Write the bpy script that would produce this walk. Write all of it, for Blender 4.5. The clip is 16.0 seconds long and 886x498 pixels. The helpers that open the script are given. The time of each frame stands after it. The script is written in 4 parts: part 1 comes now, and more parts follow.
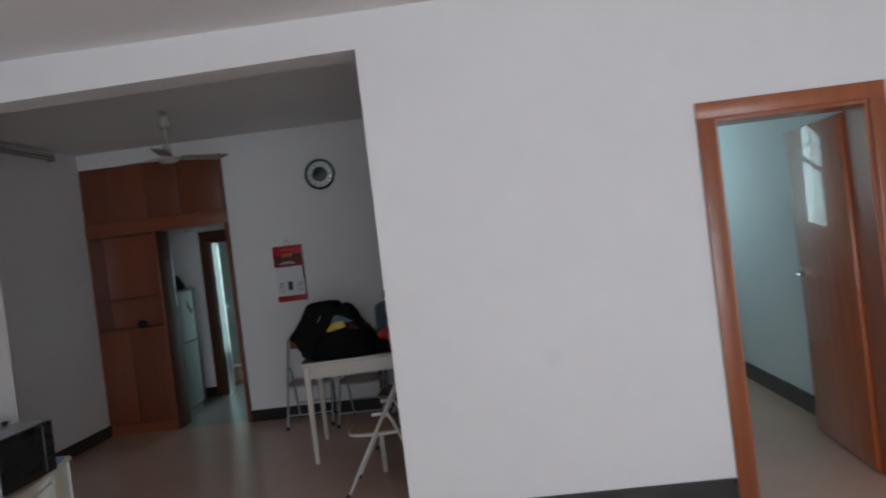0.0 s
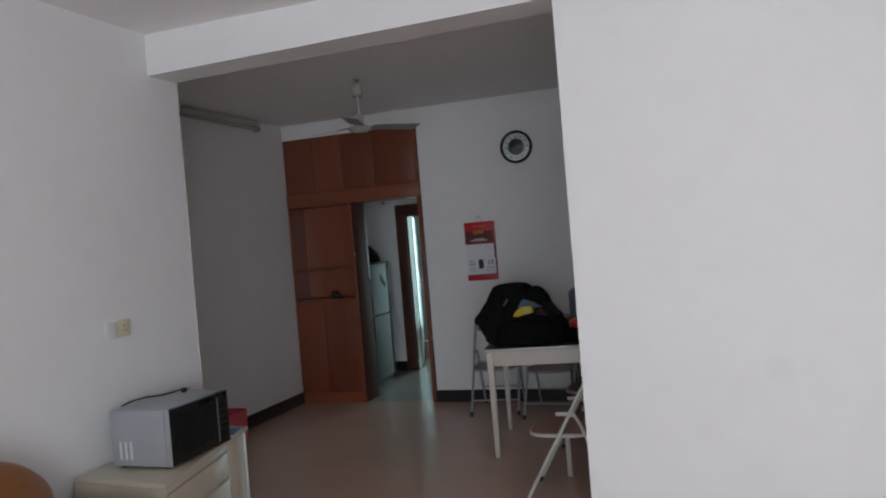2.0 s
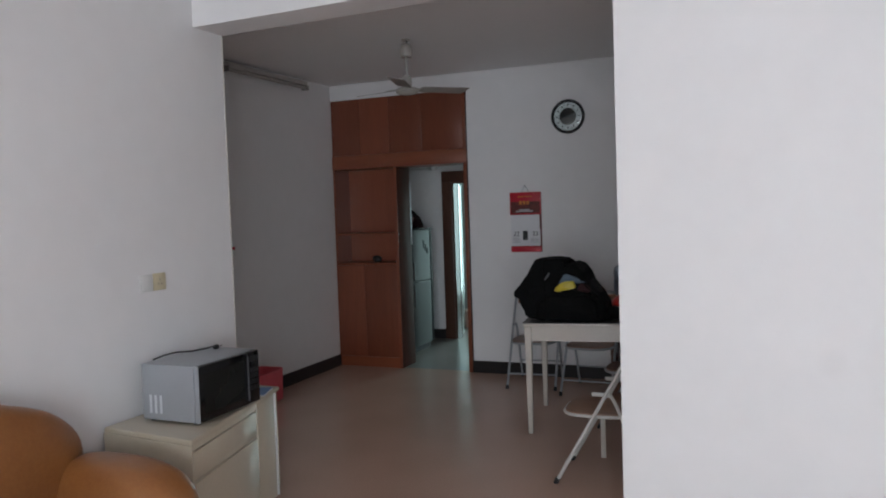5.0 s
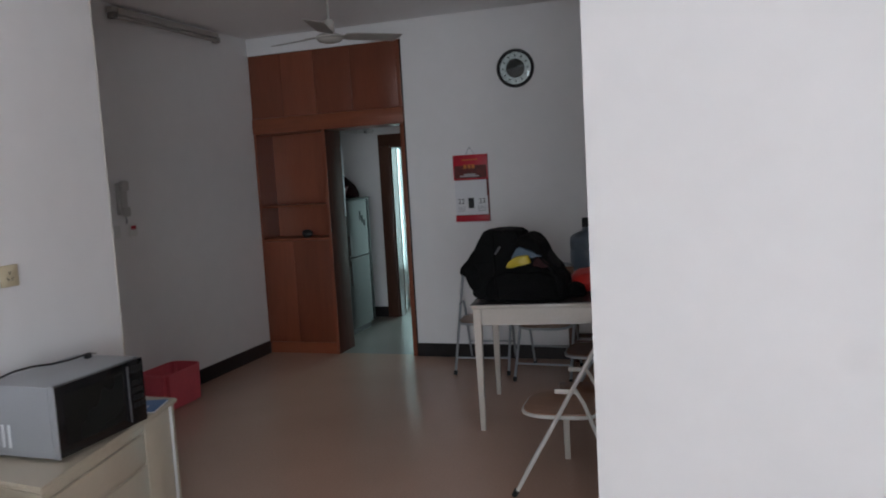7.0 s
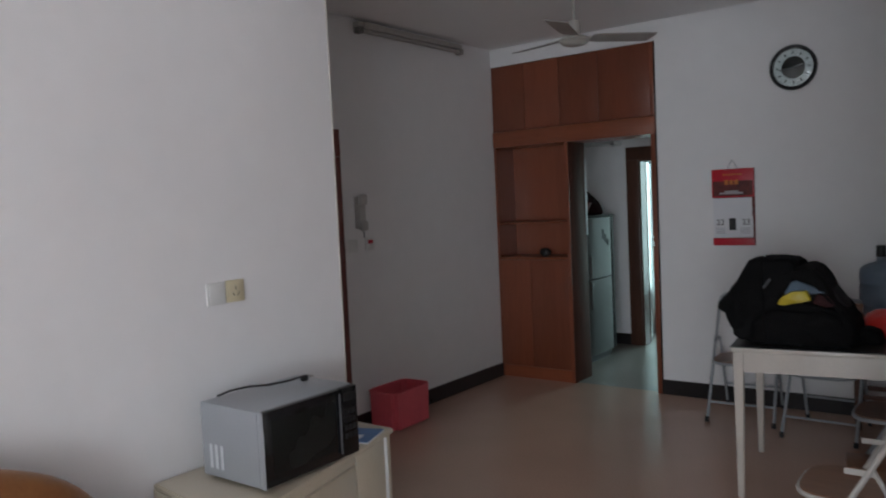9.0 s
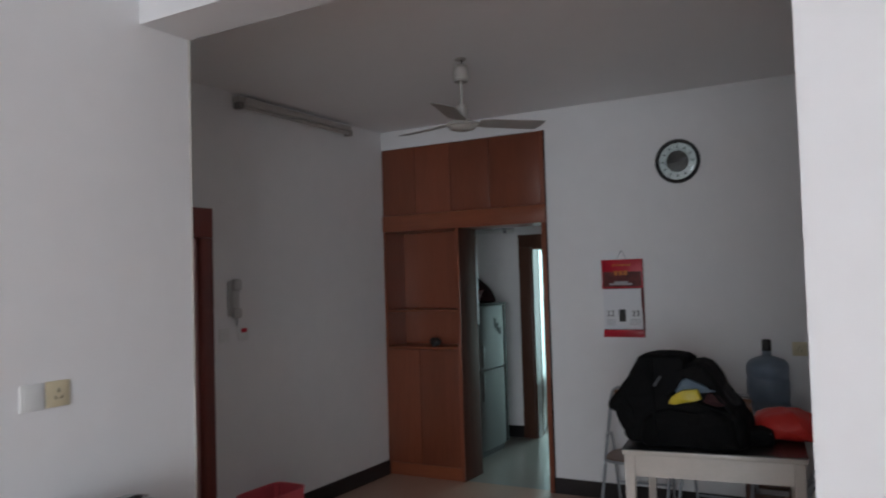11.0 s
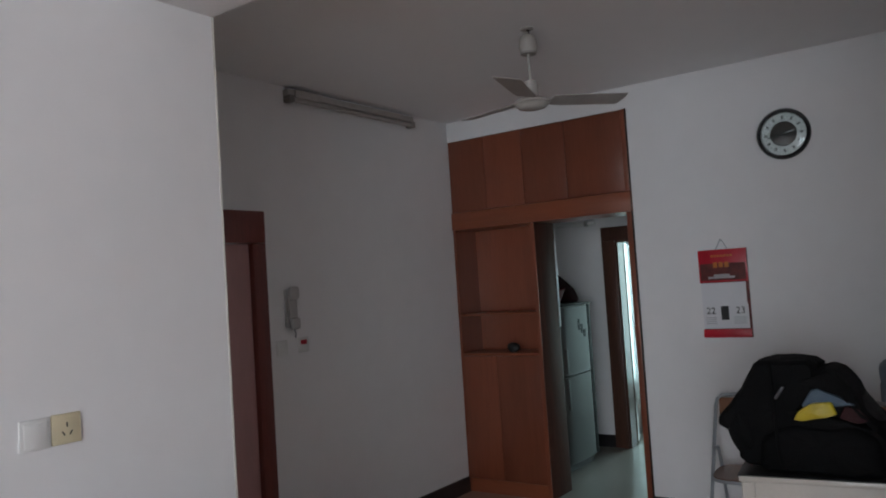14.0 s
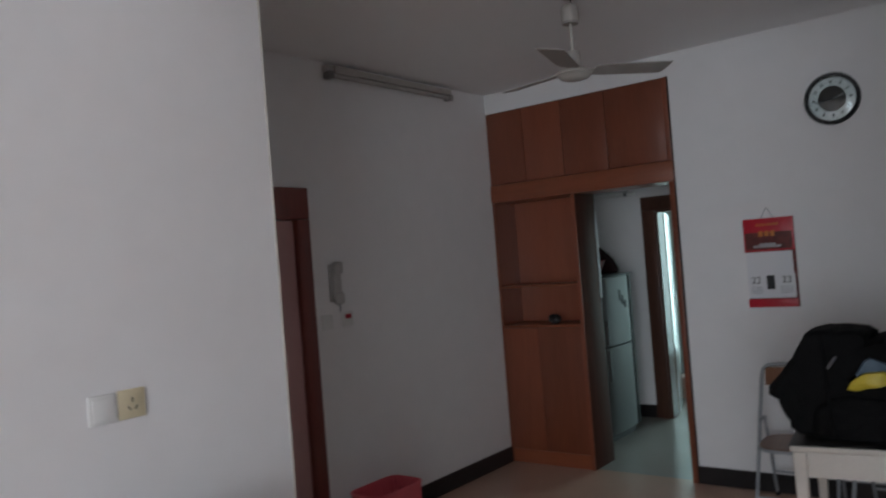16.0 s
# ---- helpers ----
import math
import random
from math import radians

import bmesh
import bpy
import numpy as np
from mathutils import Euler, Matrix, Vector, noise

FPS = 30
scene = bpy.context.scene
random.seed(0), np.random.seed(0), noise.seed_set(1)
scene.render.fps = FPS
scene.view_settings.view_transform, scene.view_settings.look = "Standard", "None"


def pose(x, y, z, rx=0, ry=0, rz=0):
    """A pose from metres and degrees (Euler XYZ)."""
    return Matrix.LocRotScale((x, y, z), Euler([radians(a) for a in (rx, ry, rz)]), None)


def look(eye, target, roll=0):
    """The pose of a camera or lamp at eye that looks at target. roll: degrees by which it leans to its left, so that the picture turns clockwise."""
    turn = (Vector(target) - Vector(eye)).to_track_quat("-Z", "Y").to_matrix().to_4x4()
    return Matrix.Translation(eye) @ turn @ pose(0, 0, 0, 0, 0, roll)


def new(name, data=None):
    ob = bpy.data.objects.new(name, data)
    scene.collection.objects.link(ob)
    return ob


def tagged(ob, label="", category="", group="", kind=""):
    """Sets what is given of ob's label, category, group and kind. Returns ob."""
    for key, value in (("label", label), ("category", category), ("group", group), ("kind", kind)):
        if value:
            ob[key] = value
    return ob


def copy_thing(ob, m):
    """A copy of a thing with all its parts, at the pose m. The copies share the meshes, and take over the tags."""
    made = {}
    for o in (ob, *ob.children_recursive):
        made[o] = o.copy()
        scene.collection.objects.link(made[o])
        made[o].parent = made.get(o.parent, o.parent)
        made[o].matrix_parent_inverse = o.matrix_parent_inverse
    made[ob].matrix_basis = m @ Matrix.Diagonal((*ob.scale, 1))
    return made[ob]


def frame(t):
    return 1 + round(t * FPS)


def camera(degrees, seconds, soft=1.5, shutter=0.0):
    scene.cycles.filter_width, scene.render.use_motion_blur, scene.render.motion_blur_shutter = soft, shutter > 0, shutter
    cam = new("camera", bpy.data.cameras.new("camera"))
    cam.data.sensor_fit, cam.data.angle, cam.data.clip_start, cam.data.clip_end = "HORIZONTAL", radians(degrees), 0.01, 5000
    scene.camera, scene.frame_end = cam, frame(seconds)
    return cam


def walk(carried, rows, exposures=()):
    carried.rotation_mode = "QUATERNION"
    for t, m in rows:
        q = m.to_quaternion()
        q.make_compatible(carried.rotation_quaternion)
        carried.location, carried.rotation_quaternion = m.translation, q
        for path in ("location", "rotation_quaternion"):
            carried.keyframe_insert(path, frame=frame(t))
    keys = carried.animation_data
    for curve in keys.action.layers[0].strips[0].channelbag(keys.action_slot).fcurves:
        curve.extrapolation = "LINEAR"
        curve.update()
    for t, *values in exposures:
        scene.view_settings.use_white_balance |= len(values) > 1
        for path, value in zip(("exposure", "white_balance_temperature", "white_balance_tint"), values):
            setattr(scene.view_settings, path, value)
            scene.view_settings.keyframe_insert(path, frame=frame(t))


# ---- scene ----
cam = camera(60.0, 16.0, soft=1.9, shutter=0.5)
PATH = [
    (0, (1.016, -0.057, 1.549), (0.887, 1.939, 1.524), -6.9),
    (0.5, (1.0, 0.179, 1.541), (0.745, 2.163, 1.513), -5.5),
    (1, (0.985, 0.354, 1.552), (0.761, 2.341, 1.511), -5.9),
    (1.5, (1.018, 0.429, 1.551), (0.565, 2.377, 1.512), -5.5),
    (2, (1.001, 0.454, 1.543), (0.354, 2.346, 1.516), -4.7),
    (2.5, (1.023, 0.448, 1.555), (0.348, 2.33, 1.53), -4.7),
    (3, (1.024, 0.471, 1.545), (0.338, 2.349, 1.521), -5.4),
    (3.5, (1.031, 0.479, 1.543), (0.283, 2.333, 1.505), -2.6),
    (4, (1.077, 0.487, 1.509), (0.304, 2.331, 1.447), 2.4),
    (4.2, (1.088, 0.498, 1.532), (0.331, 2.348, 1.464), -0.2),
    (6.3, (0.81, 0.905, 1.551), (0.054, 2.75, 1.403), -3.1),
    (6.5, (0.81, 0.988, 1.562), (0.138, 2.861, 1.36), -4.2),
    (7, (0.79, 1.289, 1.53), (0.152, 3.174, 1.335), -3.3),
    (7.5, (0.788, 1.446, 1.524), (-0.063, 3.247, 1.349), -0.5),
    (8, (0.754, 1.499, 1.515), (-0.167, 3.264, 1.317), -1.5),
    (8.2, (0.731, 1.541, 1.513), (-0.27, 3.262, 1.318), -1.5),
    (10.3, (0.503, 1.902, 1.581), (-0.776, 3.438, 1.558), -3.1),
    (10.5, (0.499, 1.925, 1.556), (-0.684, 3.538, 1.569), -0.9),
    (11, (0.556, 2.002, 1.563), (-0.417, 3.747, 1.644), -1.7),
    (11.5, (0.447, 2.148, 1.575), (-0.441, 3.936, 1.693), -0.6),
    (12, (0.327, 2.291, 1.585), (-0.507, 4.103, 1.734), -2.9),
    (12.5, (0.322, 2.374, 1.59), (-0.534, 4.179, 1.684), -2.6),
    (13, (0.35, 2.424, 1.578), (-0.667, 4.143, 1.679), -3.4),
    (13.5, (0.356, 2.441, 1.57), (-0.766, 4.094, 1.667), -4.1),
    (14, (0.351, 2.444, 1.565), (-0.798, 4.078, 1.657), -3.7),
    (14.5, (0.336, 2.441, 1.561), (-0.815, 4.074, 1.649), -2.9),
    (15, (0.334, 2.436, 1.559), (-0.831, 4.06, 1.639), -2.5),
    (15.5, (0.309, 2.436, 1.556), (-0.843, 4.07, 1.614), -0.8),
    (16, (0.314, 2.4, 1.578), (-0.908, 3.983, 1.603), -4.5),
]
EXPOSURES = [
    (0.0, -0.77), (0.5, -0.77), (1.0, -0.72), (1.5, -0.73), (2.0, -0.44), (2.5, -0.27), (3.0, -0.19), (3.5, -0.14), (4.2, -0.16), (6.3, -0.28),
    (7.0, -0.26), (8.0, -0.22), (10.5, -0.2), (11.0, -0.18), (11.5, -0.08), (12.2, -0.14), (12.5, -0.2), (13.0, -0.2), (13.5, -0.15), (15.0, -0.15), (15.5, -0.17), (16.0, -0.25),
]
walk(cam, [(t, look(eye, target, roll)) for t, eye, target, roll in PATH], EXPOSURES)

# ---- world and lights: overcast daylight through the windows ----
world = bpy.data.worlds.new("sky")
scene.world = world
world.use_nodes = True
wn, wl = world.node_tree.nodes, world.node_tree.links
sky = wn.new("ShaderNodeTexSky")
sky.sky_type, sky.sun_disc = "NISHITA", False
sky.sun_elevation, sky.sun_rotation = radians(50), radians(200)
wl.new(sky.outputs["Color"], wn["Background"].inputs["Color"])
wn["Background"].inputs["Strength"].default_value = 0.08

sun = new("sun", bpy.data.lights.new("sun", "SUN"))
sun.data.energy, sun.data.angle, sun.data.color = 0.6, radians(12), (1.0, 0.96, 0.9)
sun.matrix_world = look((0, -10, 14), (0, -6, 4))


def window_light(name, eye, target, width, height, power, color, spread=180):
    lamp = bpy.data.lights.new(name, "AREA")
    lamp.shape, lamp.size, lamp.size_y, lamp.energy, lamp.color = "RECTANGLE", width, height, power, color
    lamp.spread = radians(spread)
    ob = new(name, lamp)
    ob.matrix_world = look(eye, target)
    return ob


window_light("living_window_light", (2.2, -3.66, 1.35), (2.2, 5, 3.9), 3.7, 2.3, 230, (0.822, 0.911, 0.988))
window_light("bedroom_window_light", (2.2, 7.785, 1.97), (2.2, 0, 1.8), 1.0, 1.25, 20, (0.62, 0.92, 1.0))
window_light("kitchen_window_light", (-1.9, 11.36, 1.2), (-1.8, 6.0, 0.2), 1.7, 2.0, 16, (0.66, 0.97, 1.0), 80)


# ---- mesh helpers ----
def box(bm, x0, y0, z0, x1, y1, z1, bevel=0.0, m=None):
    r = bmesh.ops.create_cube(bm, size=1)["verts"]
    for v in r:
        v.co = Vector((x0 + (v.co.x + 0.5) * (x1 - x0), y0 + (v.co.y + 0.5) * (y1 - y0), z0 + (v.co.z + 0.5) * (z1 - z0)))
    if bevel:
        edges = list({e for v in r for e in v.link_edges})
        got = bmesh.ops.bevel(bm, geom=edges, offset=bevel, segments=2, profile=0.5, affect="EDGES")
        r = list({v for f in got["faces"] for v in f.verts} | {v for v in r if v.is_valid})
    if m is not None:
        bmesh.ops.transform(bm, matrix=m, verts=[v for v in r if v.is_valid])
    return bm


def boxes(*rows, bevel=0.0):
    bm = bmesh.new()
    for row in rows:
        box(bm, *row, bevel=bevel)
    return bm


def prism(bm, outline, z0, z1, bevel=0.0):
    """An upright body over an outline in x and y; z0 and z1 may be a height for each corner."""
    low = z0 if isinstance(z0, (list, tuple)) else [z0] * len(outline)
    high = z1 if isinstance(z1, (list, tuple)) else [z1] * len(outline)
    a = [bm.verts.new((x, y, z)) for (x, y), z in zip(outline, low)]
    b = [bm.verts.new((x, y, z)) for (x, y), z in zip(outline, high)]
    bm.faces.new(a[::-1])
    bm.faces.new(b)
    for i in range(len(outline)):
        j = (i + 1) % len(outline)
        bm.faces.new((a[i], a[j], b[j], b[i]))
    bmesh.ops.recalc_face_normals(bm, faces=bm.faces)
    if bevel:
        bmesh.ops.bevel(bm, geom=list(bm.edges), offset=bevel, segments=2, affect="EDGES")
    return bm


def tube(bm, points, r, seg=10, closed=False):
    """A round tube along points."""
    pts = [Vector(p) for p in points]
    rings, n = [], len(pts)
    for i, p in enumerate(pts):
        a = pts[i - 1] if (i or closed) else p
        b = pts[(i + 1) % n] if (i < n - 1 or closed) else p
        d = (b - a).normalized()
        side = d.cross(Vector((0, 0, 1)))
        if side.length < 0.15:
            side = d.cross(Vector((1, 0, 0)))
        side.normalize()
        up = side.cross(d)
        rr = r[i] if isinstance(r, (list, tuple)) else r
        rings.append([bm.verts.new(p + rr * (math.cos(k * math.tau / seg) * side + math.sin(k * math.tau / seg) * up)) for k in range(seg)])
    for i in range(n if closed else n - 1):
        a, b = rings[i], rings[(i + 1) % n]
        for k in range(seg):
            bm.faces.new((a[k], a[(k + 1) % seg], b[(k + 1) % seg], b[k]))
    if not closed:
        bm.faces.new(rings[0][::-1])
        bm.faces.new(rings[-1])
    bmesh.ops.recalc_face_normals(bm, faces=bm.faces)
    return bm


def lathe(bm, profile, seg=32, m=None, caps=True):
    """A body of revolution round z from (radius, z) pairs."""
    rings = []
    for r, z in profile:
        rings.append([bm.verts.new((r * math.cos(k * math.tau / seg), r * math.sin(k * math.tau / seg), z)) for k in range(seg)])
    for a, b in zip(rings, rings[1:]):
        for k in range(seg):
            bm.faces.new((a[k], a[(k + 1) % seg], b[(k + 1) % seg], b[k]))
    if caps:
        bm.faces.new(rings[0][::-1])
        bm.faces.new(rings[-1])
    if m is not None:
        bmesh.ops.transform(bm, matrix=m, verts=[v for ring in rings for v in ring])
    bmesh.ops.recalc_face_normals(bm, faces=bm.faces)
    return bm


def blob(bm, centre, size, power=2.6, rough=0.0, scale=4.0, seed=0.0, seg=40, rows=24):
    """A soft rounded body (superellipsoid) with folds from noise."""
    c = Vector(centre)
    grid = []

    def sp(v, e):
        return math.copysign(abs(v) ** e, v)

    e = 2.0 / power
    for i in range(rows + 1):
        la = -math.pi / 2 + math.pi * i / rows
        ring = []
        for k in range(seg):
            lo = math.tau * k / seg
            p = Vector((sp(math.cos(la), e) * sp(math.cos(lo), e) * size[0], sp(math.cos(la), e) * sp(math.sin(lo), e) * size[1], sp(math.sin(la), e) * size[2]))
            if rough:
                q = p * scale + Vector((seed, seed * 1.7, seed * 0.3))
                p *= 1 + rough * (noise.noise(q) + 0.5 * noise.noise(q * 2.3))
            ring.append(bm.verts.new(c + p))
        grid.append(ring)
    for a, b in zip(grid, grid[1:]):
        for k in range(seg):
            bm.faces.new((a[k], a[(k + 1) % seg], b[(k + 1) % seg], b[k]))
    bmesh.ops.remove_doubles(bm, verts=bm.verts, dist=0.0005)
    bmesh.ops.recalc_face_normals(bm, faces=bm.faces)
    return bm


def pillow(bm, outline, y, depth, fold=0.012, power=3.0, seed=0.0, steps=14, fine=5, soften=2):
    """A stuffed body: an outline in x and z, swollen to a depth along y, with soft folds."""
    pts = []
    for i, p in enumerate(outline):
        q = outline[(i + 1) % len(outline)]
        pts += [(p[0] + (q[0] - p[0]) * k / fine, p[1] + (q[1] - p[1]) * k / fine) for k in range(fine)]
    for _ in range(soften):
        pts = [tuple((pts[i - 1][a] + 2 * pts[i][a] + pts[(i + 1) % len(pts)][a]) / 4 for a in (0, 1)) for i in range(len(pts))]
    cx, cz = sum(p[0] for p in pts) / len(pts), sum(p[1] for p in pts) / len(pts)
    rings = []
    for k in range(steps + 1):
        u = -1 + 2 * k / steps
        grow = max(0.02, (1 - abs(u) ** power) ** (1 / power))
        ring = []
        for x, z in pts:
            p = Vector((cx + (x - cx) * grow, y + depth * u, cz + (z - cz) * grow))
            w = noise.noise_vector(p * 9 + Vector((seed, 0, 0))) + 0.5 * noise.noise_vector(p * 21)
            p += fold * w
            ring.append(bm.verts.new((p.x, p.y, max(p.z, 0.0))))
        rings.append(ring)
    for a, b in zip(rings, rings[1:]):
        for k in range(len(pts)):
            j = (k + 1) % len(pts)
            bm.faces.new((a[k], a[j], b[j], b[k]))
    bm.faces.new(rings[0][::-1])
    bm.faces.new(rings[-1])
    bmesh.ops.recalc_face_normals(bm, faces=bm.faces)
    return bm


def mesh_of(name, bm, material, smooth=False):
    data = bpy.data.meshes.new(name)
    bm.to_mesh(data)
    bm.free()
    data.materials.append(material)
    if smooth:
        for p in data.polygons:
            p.use_smooth = True
        data.set_sharp_from_angle(angle=radians(38))
    return data


def part(name, bm, material, parent, label="", smooth=True):
    ob = new(name, mesh_of(name, bm, material, smooth))
    ob.parent = parent
    if label:
        tagged(ob, label)
    return ob


def thing(name, m, label, category, group=""):
    ob = new(name)
    ob.empty_display_size = 0.1
    ob.matrix_world = m
    return tagged(ob, label, category, group)


def solid(name, bm, material, label, category, group="", m=None, smooth=True):
    ob = new(name, mesh_of(name, bm, material, smooth))
    if m is not None:
        ob.matrix_world = m
    return tagged(ob, label, category, group)


def structure(name, bm, material, label="", category="wall"):
    return tagged(new(name, mesh_of(name, bm, material)), label, category, kind="structure")


# ---- materials ----
def material(name, color, rough=0.5, metal=0.0, vary=0.06, scale=3.0, bump=0.0, bump_scale=120.0, coat=0.0, second=None, stretch=(1, 1, 1), specular=0.5, sheen=0.0, smudges=()):
    """A surface with a broad and a fine variation of colour, of gloss and of relief."""
    mat = bpy.data.materials.new(name)
    mat.use_nodes = True
    n, l = mat.node_tree.nodes, mat.node_tree.links
    b = n["Principled BSDF"]
    coords, mapping = n.new("ShaderNodeTexCoord"), n.new("ShaderNodeMapping")
    mapping.inputs["Scale"].default_value = stretch
    l.new(coords.outputs["Object"], mapping.inputs["Vector"])
    broad, fine = n.new("ShaderNodeTexNoise"), n.new("ShaderNodeTexNoise")
    broad.inputs["Scale"].default_value, fine.inputs["Scale"].default_value = scale, scale * 14
    broad.inputs["Detail"].default_value, fine.inputs["Detail"].default_value = 4, 6
    for tex in (broad, fine):
        l.new(mapping.outputs["Vector"], tex.inputs["Vector"])
    both = n.new("ShaderNodeMix")
    both.inputs["Factor"].default_value = 0.4
    l.new(broad.outputs["Fac"], both.inputs["A"])
    l.new(fine.outputs["Fac"], both.inputs["B"])
    ramp = n.new("ShaderNodeValToRGB")
    low = second or tuple(c * (1 - vary * 2) for c in color)
    high = color if second else tuple(min(1, c * (1 + vary)) for c in color)
    ramp.color_ramp.elements[0].position, ramp.color_ramp.elements[1].position = 0.2, 0.8
    ramp.color_ramp.elements[0].color, ramp.color_ramp.elements[1].color = (*low, 1), (*high, 1)
    l.new(both.outputs["Result"], ramp.inputs["Fac"])
    paint = ramp.outputs["Color"]
    for place, radius, depth in smudges:
        away, fade, dirt = n.new("ShaderNodeVectorMath"), n.new("ShaderNodeMapRange"), n.new("ShaderNodeMix")
        away.operation, away.inputs[1].default_value = "DISTANCE", place
        wobble = n.new("ShaderNodeVectorMath")
        wobble.operation = "MULTIPLY_ADD"
        wobble.inputs[1].default_value = (radius, radius, radius)
        l.new(fine.outputs["Color"], wobble.inputs[0])
        l.new(coords.outputs["Object"], wobble.inputs[2])
        l.new(wobble.outputs["Vector"], away.inputs[0])
        l.new(away.outputs["Value"], fade.inputs["Value"])
        fade.inputs["From Min"].default_value, fade.inputs["From Max"].default_value = radius * 1.6, radius * 0.5
        fade.inputs["To Max"].default_value = depth
        dirt.data_type, dirt.inputs[7].default_value = "RGBA", (0.3, 0.29, 0.28, 1)
        l.new(fade.outputs["Result"], dirt.inputs[0])
        l.new(paint, dirt.inputs[6])
        paint = dirt.outputs[2]
    l.new(paint, b.inputs["Base Color"])
    gloss = n.new("ShaderNodeMapRange")
    gloss.inputs["To Min"].default_value, gloss.inputs["To Max"].default_value = max(0.03, rough - 0.08), min(1, rough + 0.1)
    l.new(broad.outputs["Fac"], gloss.inputs["Value"])
    l.new(gloss.outputs["Result"], b.inputs["Roughness"])
    b.inputs["Metallic"].default_value = metal
    b.inputs["Specular IOR Level"].default_value = specular
    if coat:
        b.inputs["Coat Weight"].default_value, b.inputs["Coat Roughness"].default_value = coat, 0.09
    if sheen:
        b.inputs["Sheen Weight"].default_value = sheen
    if bump:
        grain, relief = n.new("ShaderNodeTexNoise"), n.new("ShaderNodeBump")
        grain.inputs["Scale"].default_value, grain.inputs["Detail"].default_value = bump_scale, 4
        relief.inputs["Strength"].default_value, relief.inputs["Distance"].default_value = bump, 0.004
        l.new(mapping.outputs["Vector"], grain.inputs["Vector"])
        l.new(grain.outputs["Fac"], relief.inputs["Height"])
        l.new(relief.outputs["Normal"], b.inputs["Normal"])
    return mat


def wood_material(name, light, dark, rough=0.35, coat=0.3, along="z", scale=1.0, specular=0.5, coat_rough=0.12, coat_ior=1.5):
    """Veneer with long wavy grain along one axis."""
    mat = bpy.data.materials.new(name)
    mat.use_nodes = True
    n, l = mat.node_tree.nodes, mat.node_tree.links
    b = n["Principled BSDF"]
    coords, mapping, info = n.new("ShaderNodeTexCoord"), n.new("ShaderNodeMapping"), n.new("ShaderNodeObjectInfo")
    mapping.inputs["Scale"].default_value = {"z": (9 * scale, 9 * scale, 0.8 * scale), "x": (0.8 * scale, 9 * scale, 9 * scale), "y": (9 * scale, 0.8 * scale, 9 * scale)}[along]
    l.new(coords.outputs["Object"], mapping.inputs["Vector"])
    l.new(info.outputs["Random"], mapping.inputs["Location"])
    broad, grain = n.new("ShaderNodeTexNoise"), n.new("ShaderNodeTexNoise")
    broad.inputs["Scale"].default_value, broad.inputs["Detail"].default_value, broad.inputs["Distortion"].default_value = 1.3, 3, 0.8
    grain.inputs["Scale"].default_value, grain.inputs["Detail"].default_value = 9, 8
    both = n.new("ShaderNodeMix")
    both.inputs["Factor"].default_value = 0.5
    for tex, slot in ((broad, "A"), (grain, "B")):
        l.new(mapping.outputs["Vector"], tex.inputs["Vector"])
        l.new(tex.outputs["Fac"], both.inputs[slot])
    ramp = n.new("ShaderNodeValToRGB")
    ramp.color_ramp.elements[0].position, ramp.color_ramp.elements[1].position = 0.3, 0.7
    ramp.color_ramp.elements[0].color, ramp.color_ramp.elements[1].color = (*dark, 1), (*light, 1)
    l.new(both.outputs["Result"], ramp.inputs["Fac"])
    tone, board = n.new("ShaderNodeHueSaturation"), n.new("ShaderNodeMapRange")
    board.inputs["To Min"].default_value, board.inputs["To Max"].default_value = 0.8, 1.12
    l.new(info.outputs["Random"], board.inputs["Value"])
    l.new(board.outputs["Result"], tone.inputs["Value"])
    l.new(ramp.outputs["Color"], tone.inputs["Color"])
    l.new(tone.outputs["Color"], b.inputs["Base Color"])
    b.inputs["Roughness"].default_value = rough
    b.inputs["Specular IOR Level"].default_value = specular
    b.inputs["Coat Weight"].default_value, b.inputs["Coat Roughness"].default_value = coat, coat_rough
    b.inputs["Coat IOR"].default_value = coat_ior
    relief = n.new("ShaderNodeBump")
    relief.inputs["Strength"].default_value, relief.inputs["Distance"].default_value = 0.12, 0.002
    l.new(grain.outputs["Fac"], relief.inputs["Height"])
    l.new(relief.outputs["Normal"], b.inputs["Normal"])
    return mat


def floor_material(name, light, dark):
    """Polished screed: cloudy patches, fine speckle, an even soft gloss."""
    mat = bpy.data.materials.new(name)
    mat.use_nodes = True
    n, l = mat.node_tree.nodes, mat.node_tree.links
    b = n["Principled BSDF"]
    coords = n.new("ShaderNodeTexCoord")
    cloud, speck = n.new("ShaderNodeTexNoise"), n.new("ShaderNodeTexNoise")
    cloud.inputs["Scale"].default_value, cloud.inputs["Detail"].default_value = 1.1, 2
    speck.inputs["Scale"].default_value, speck.inputs["Detail"].default_value = 90, 2
    for tex in (cloud, speck):
        l.new(coords.outputs["Object"], tex.inputs["Vector"])
    mix, grain = n.new("ShaderNodeMix"), n.new("ShaderNodeMix")
    mix.data_type = grain.data_type = "RGBA"
    mix.inputs[6].default_value, mix.inputs[7].default_value = (*dark, 1), (*light, 1)
    l.new(cloud.outputs["Fac"], mix.inputs[0])
    grain.blend_type = "OVERLAY"
    grain.inputs[0].default_value = 0.12
    l.new(mix.outputs[2], grain.inputs[6])
    l.new(speck.outputs["Fac"], grain.inputs[7])
    l.new(grain.outputs[2], b.inputs["Base Color"])
    b.inputs["Roughness"].default_value = 0.25
    return mat


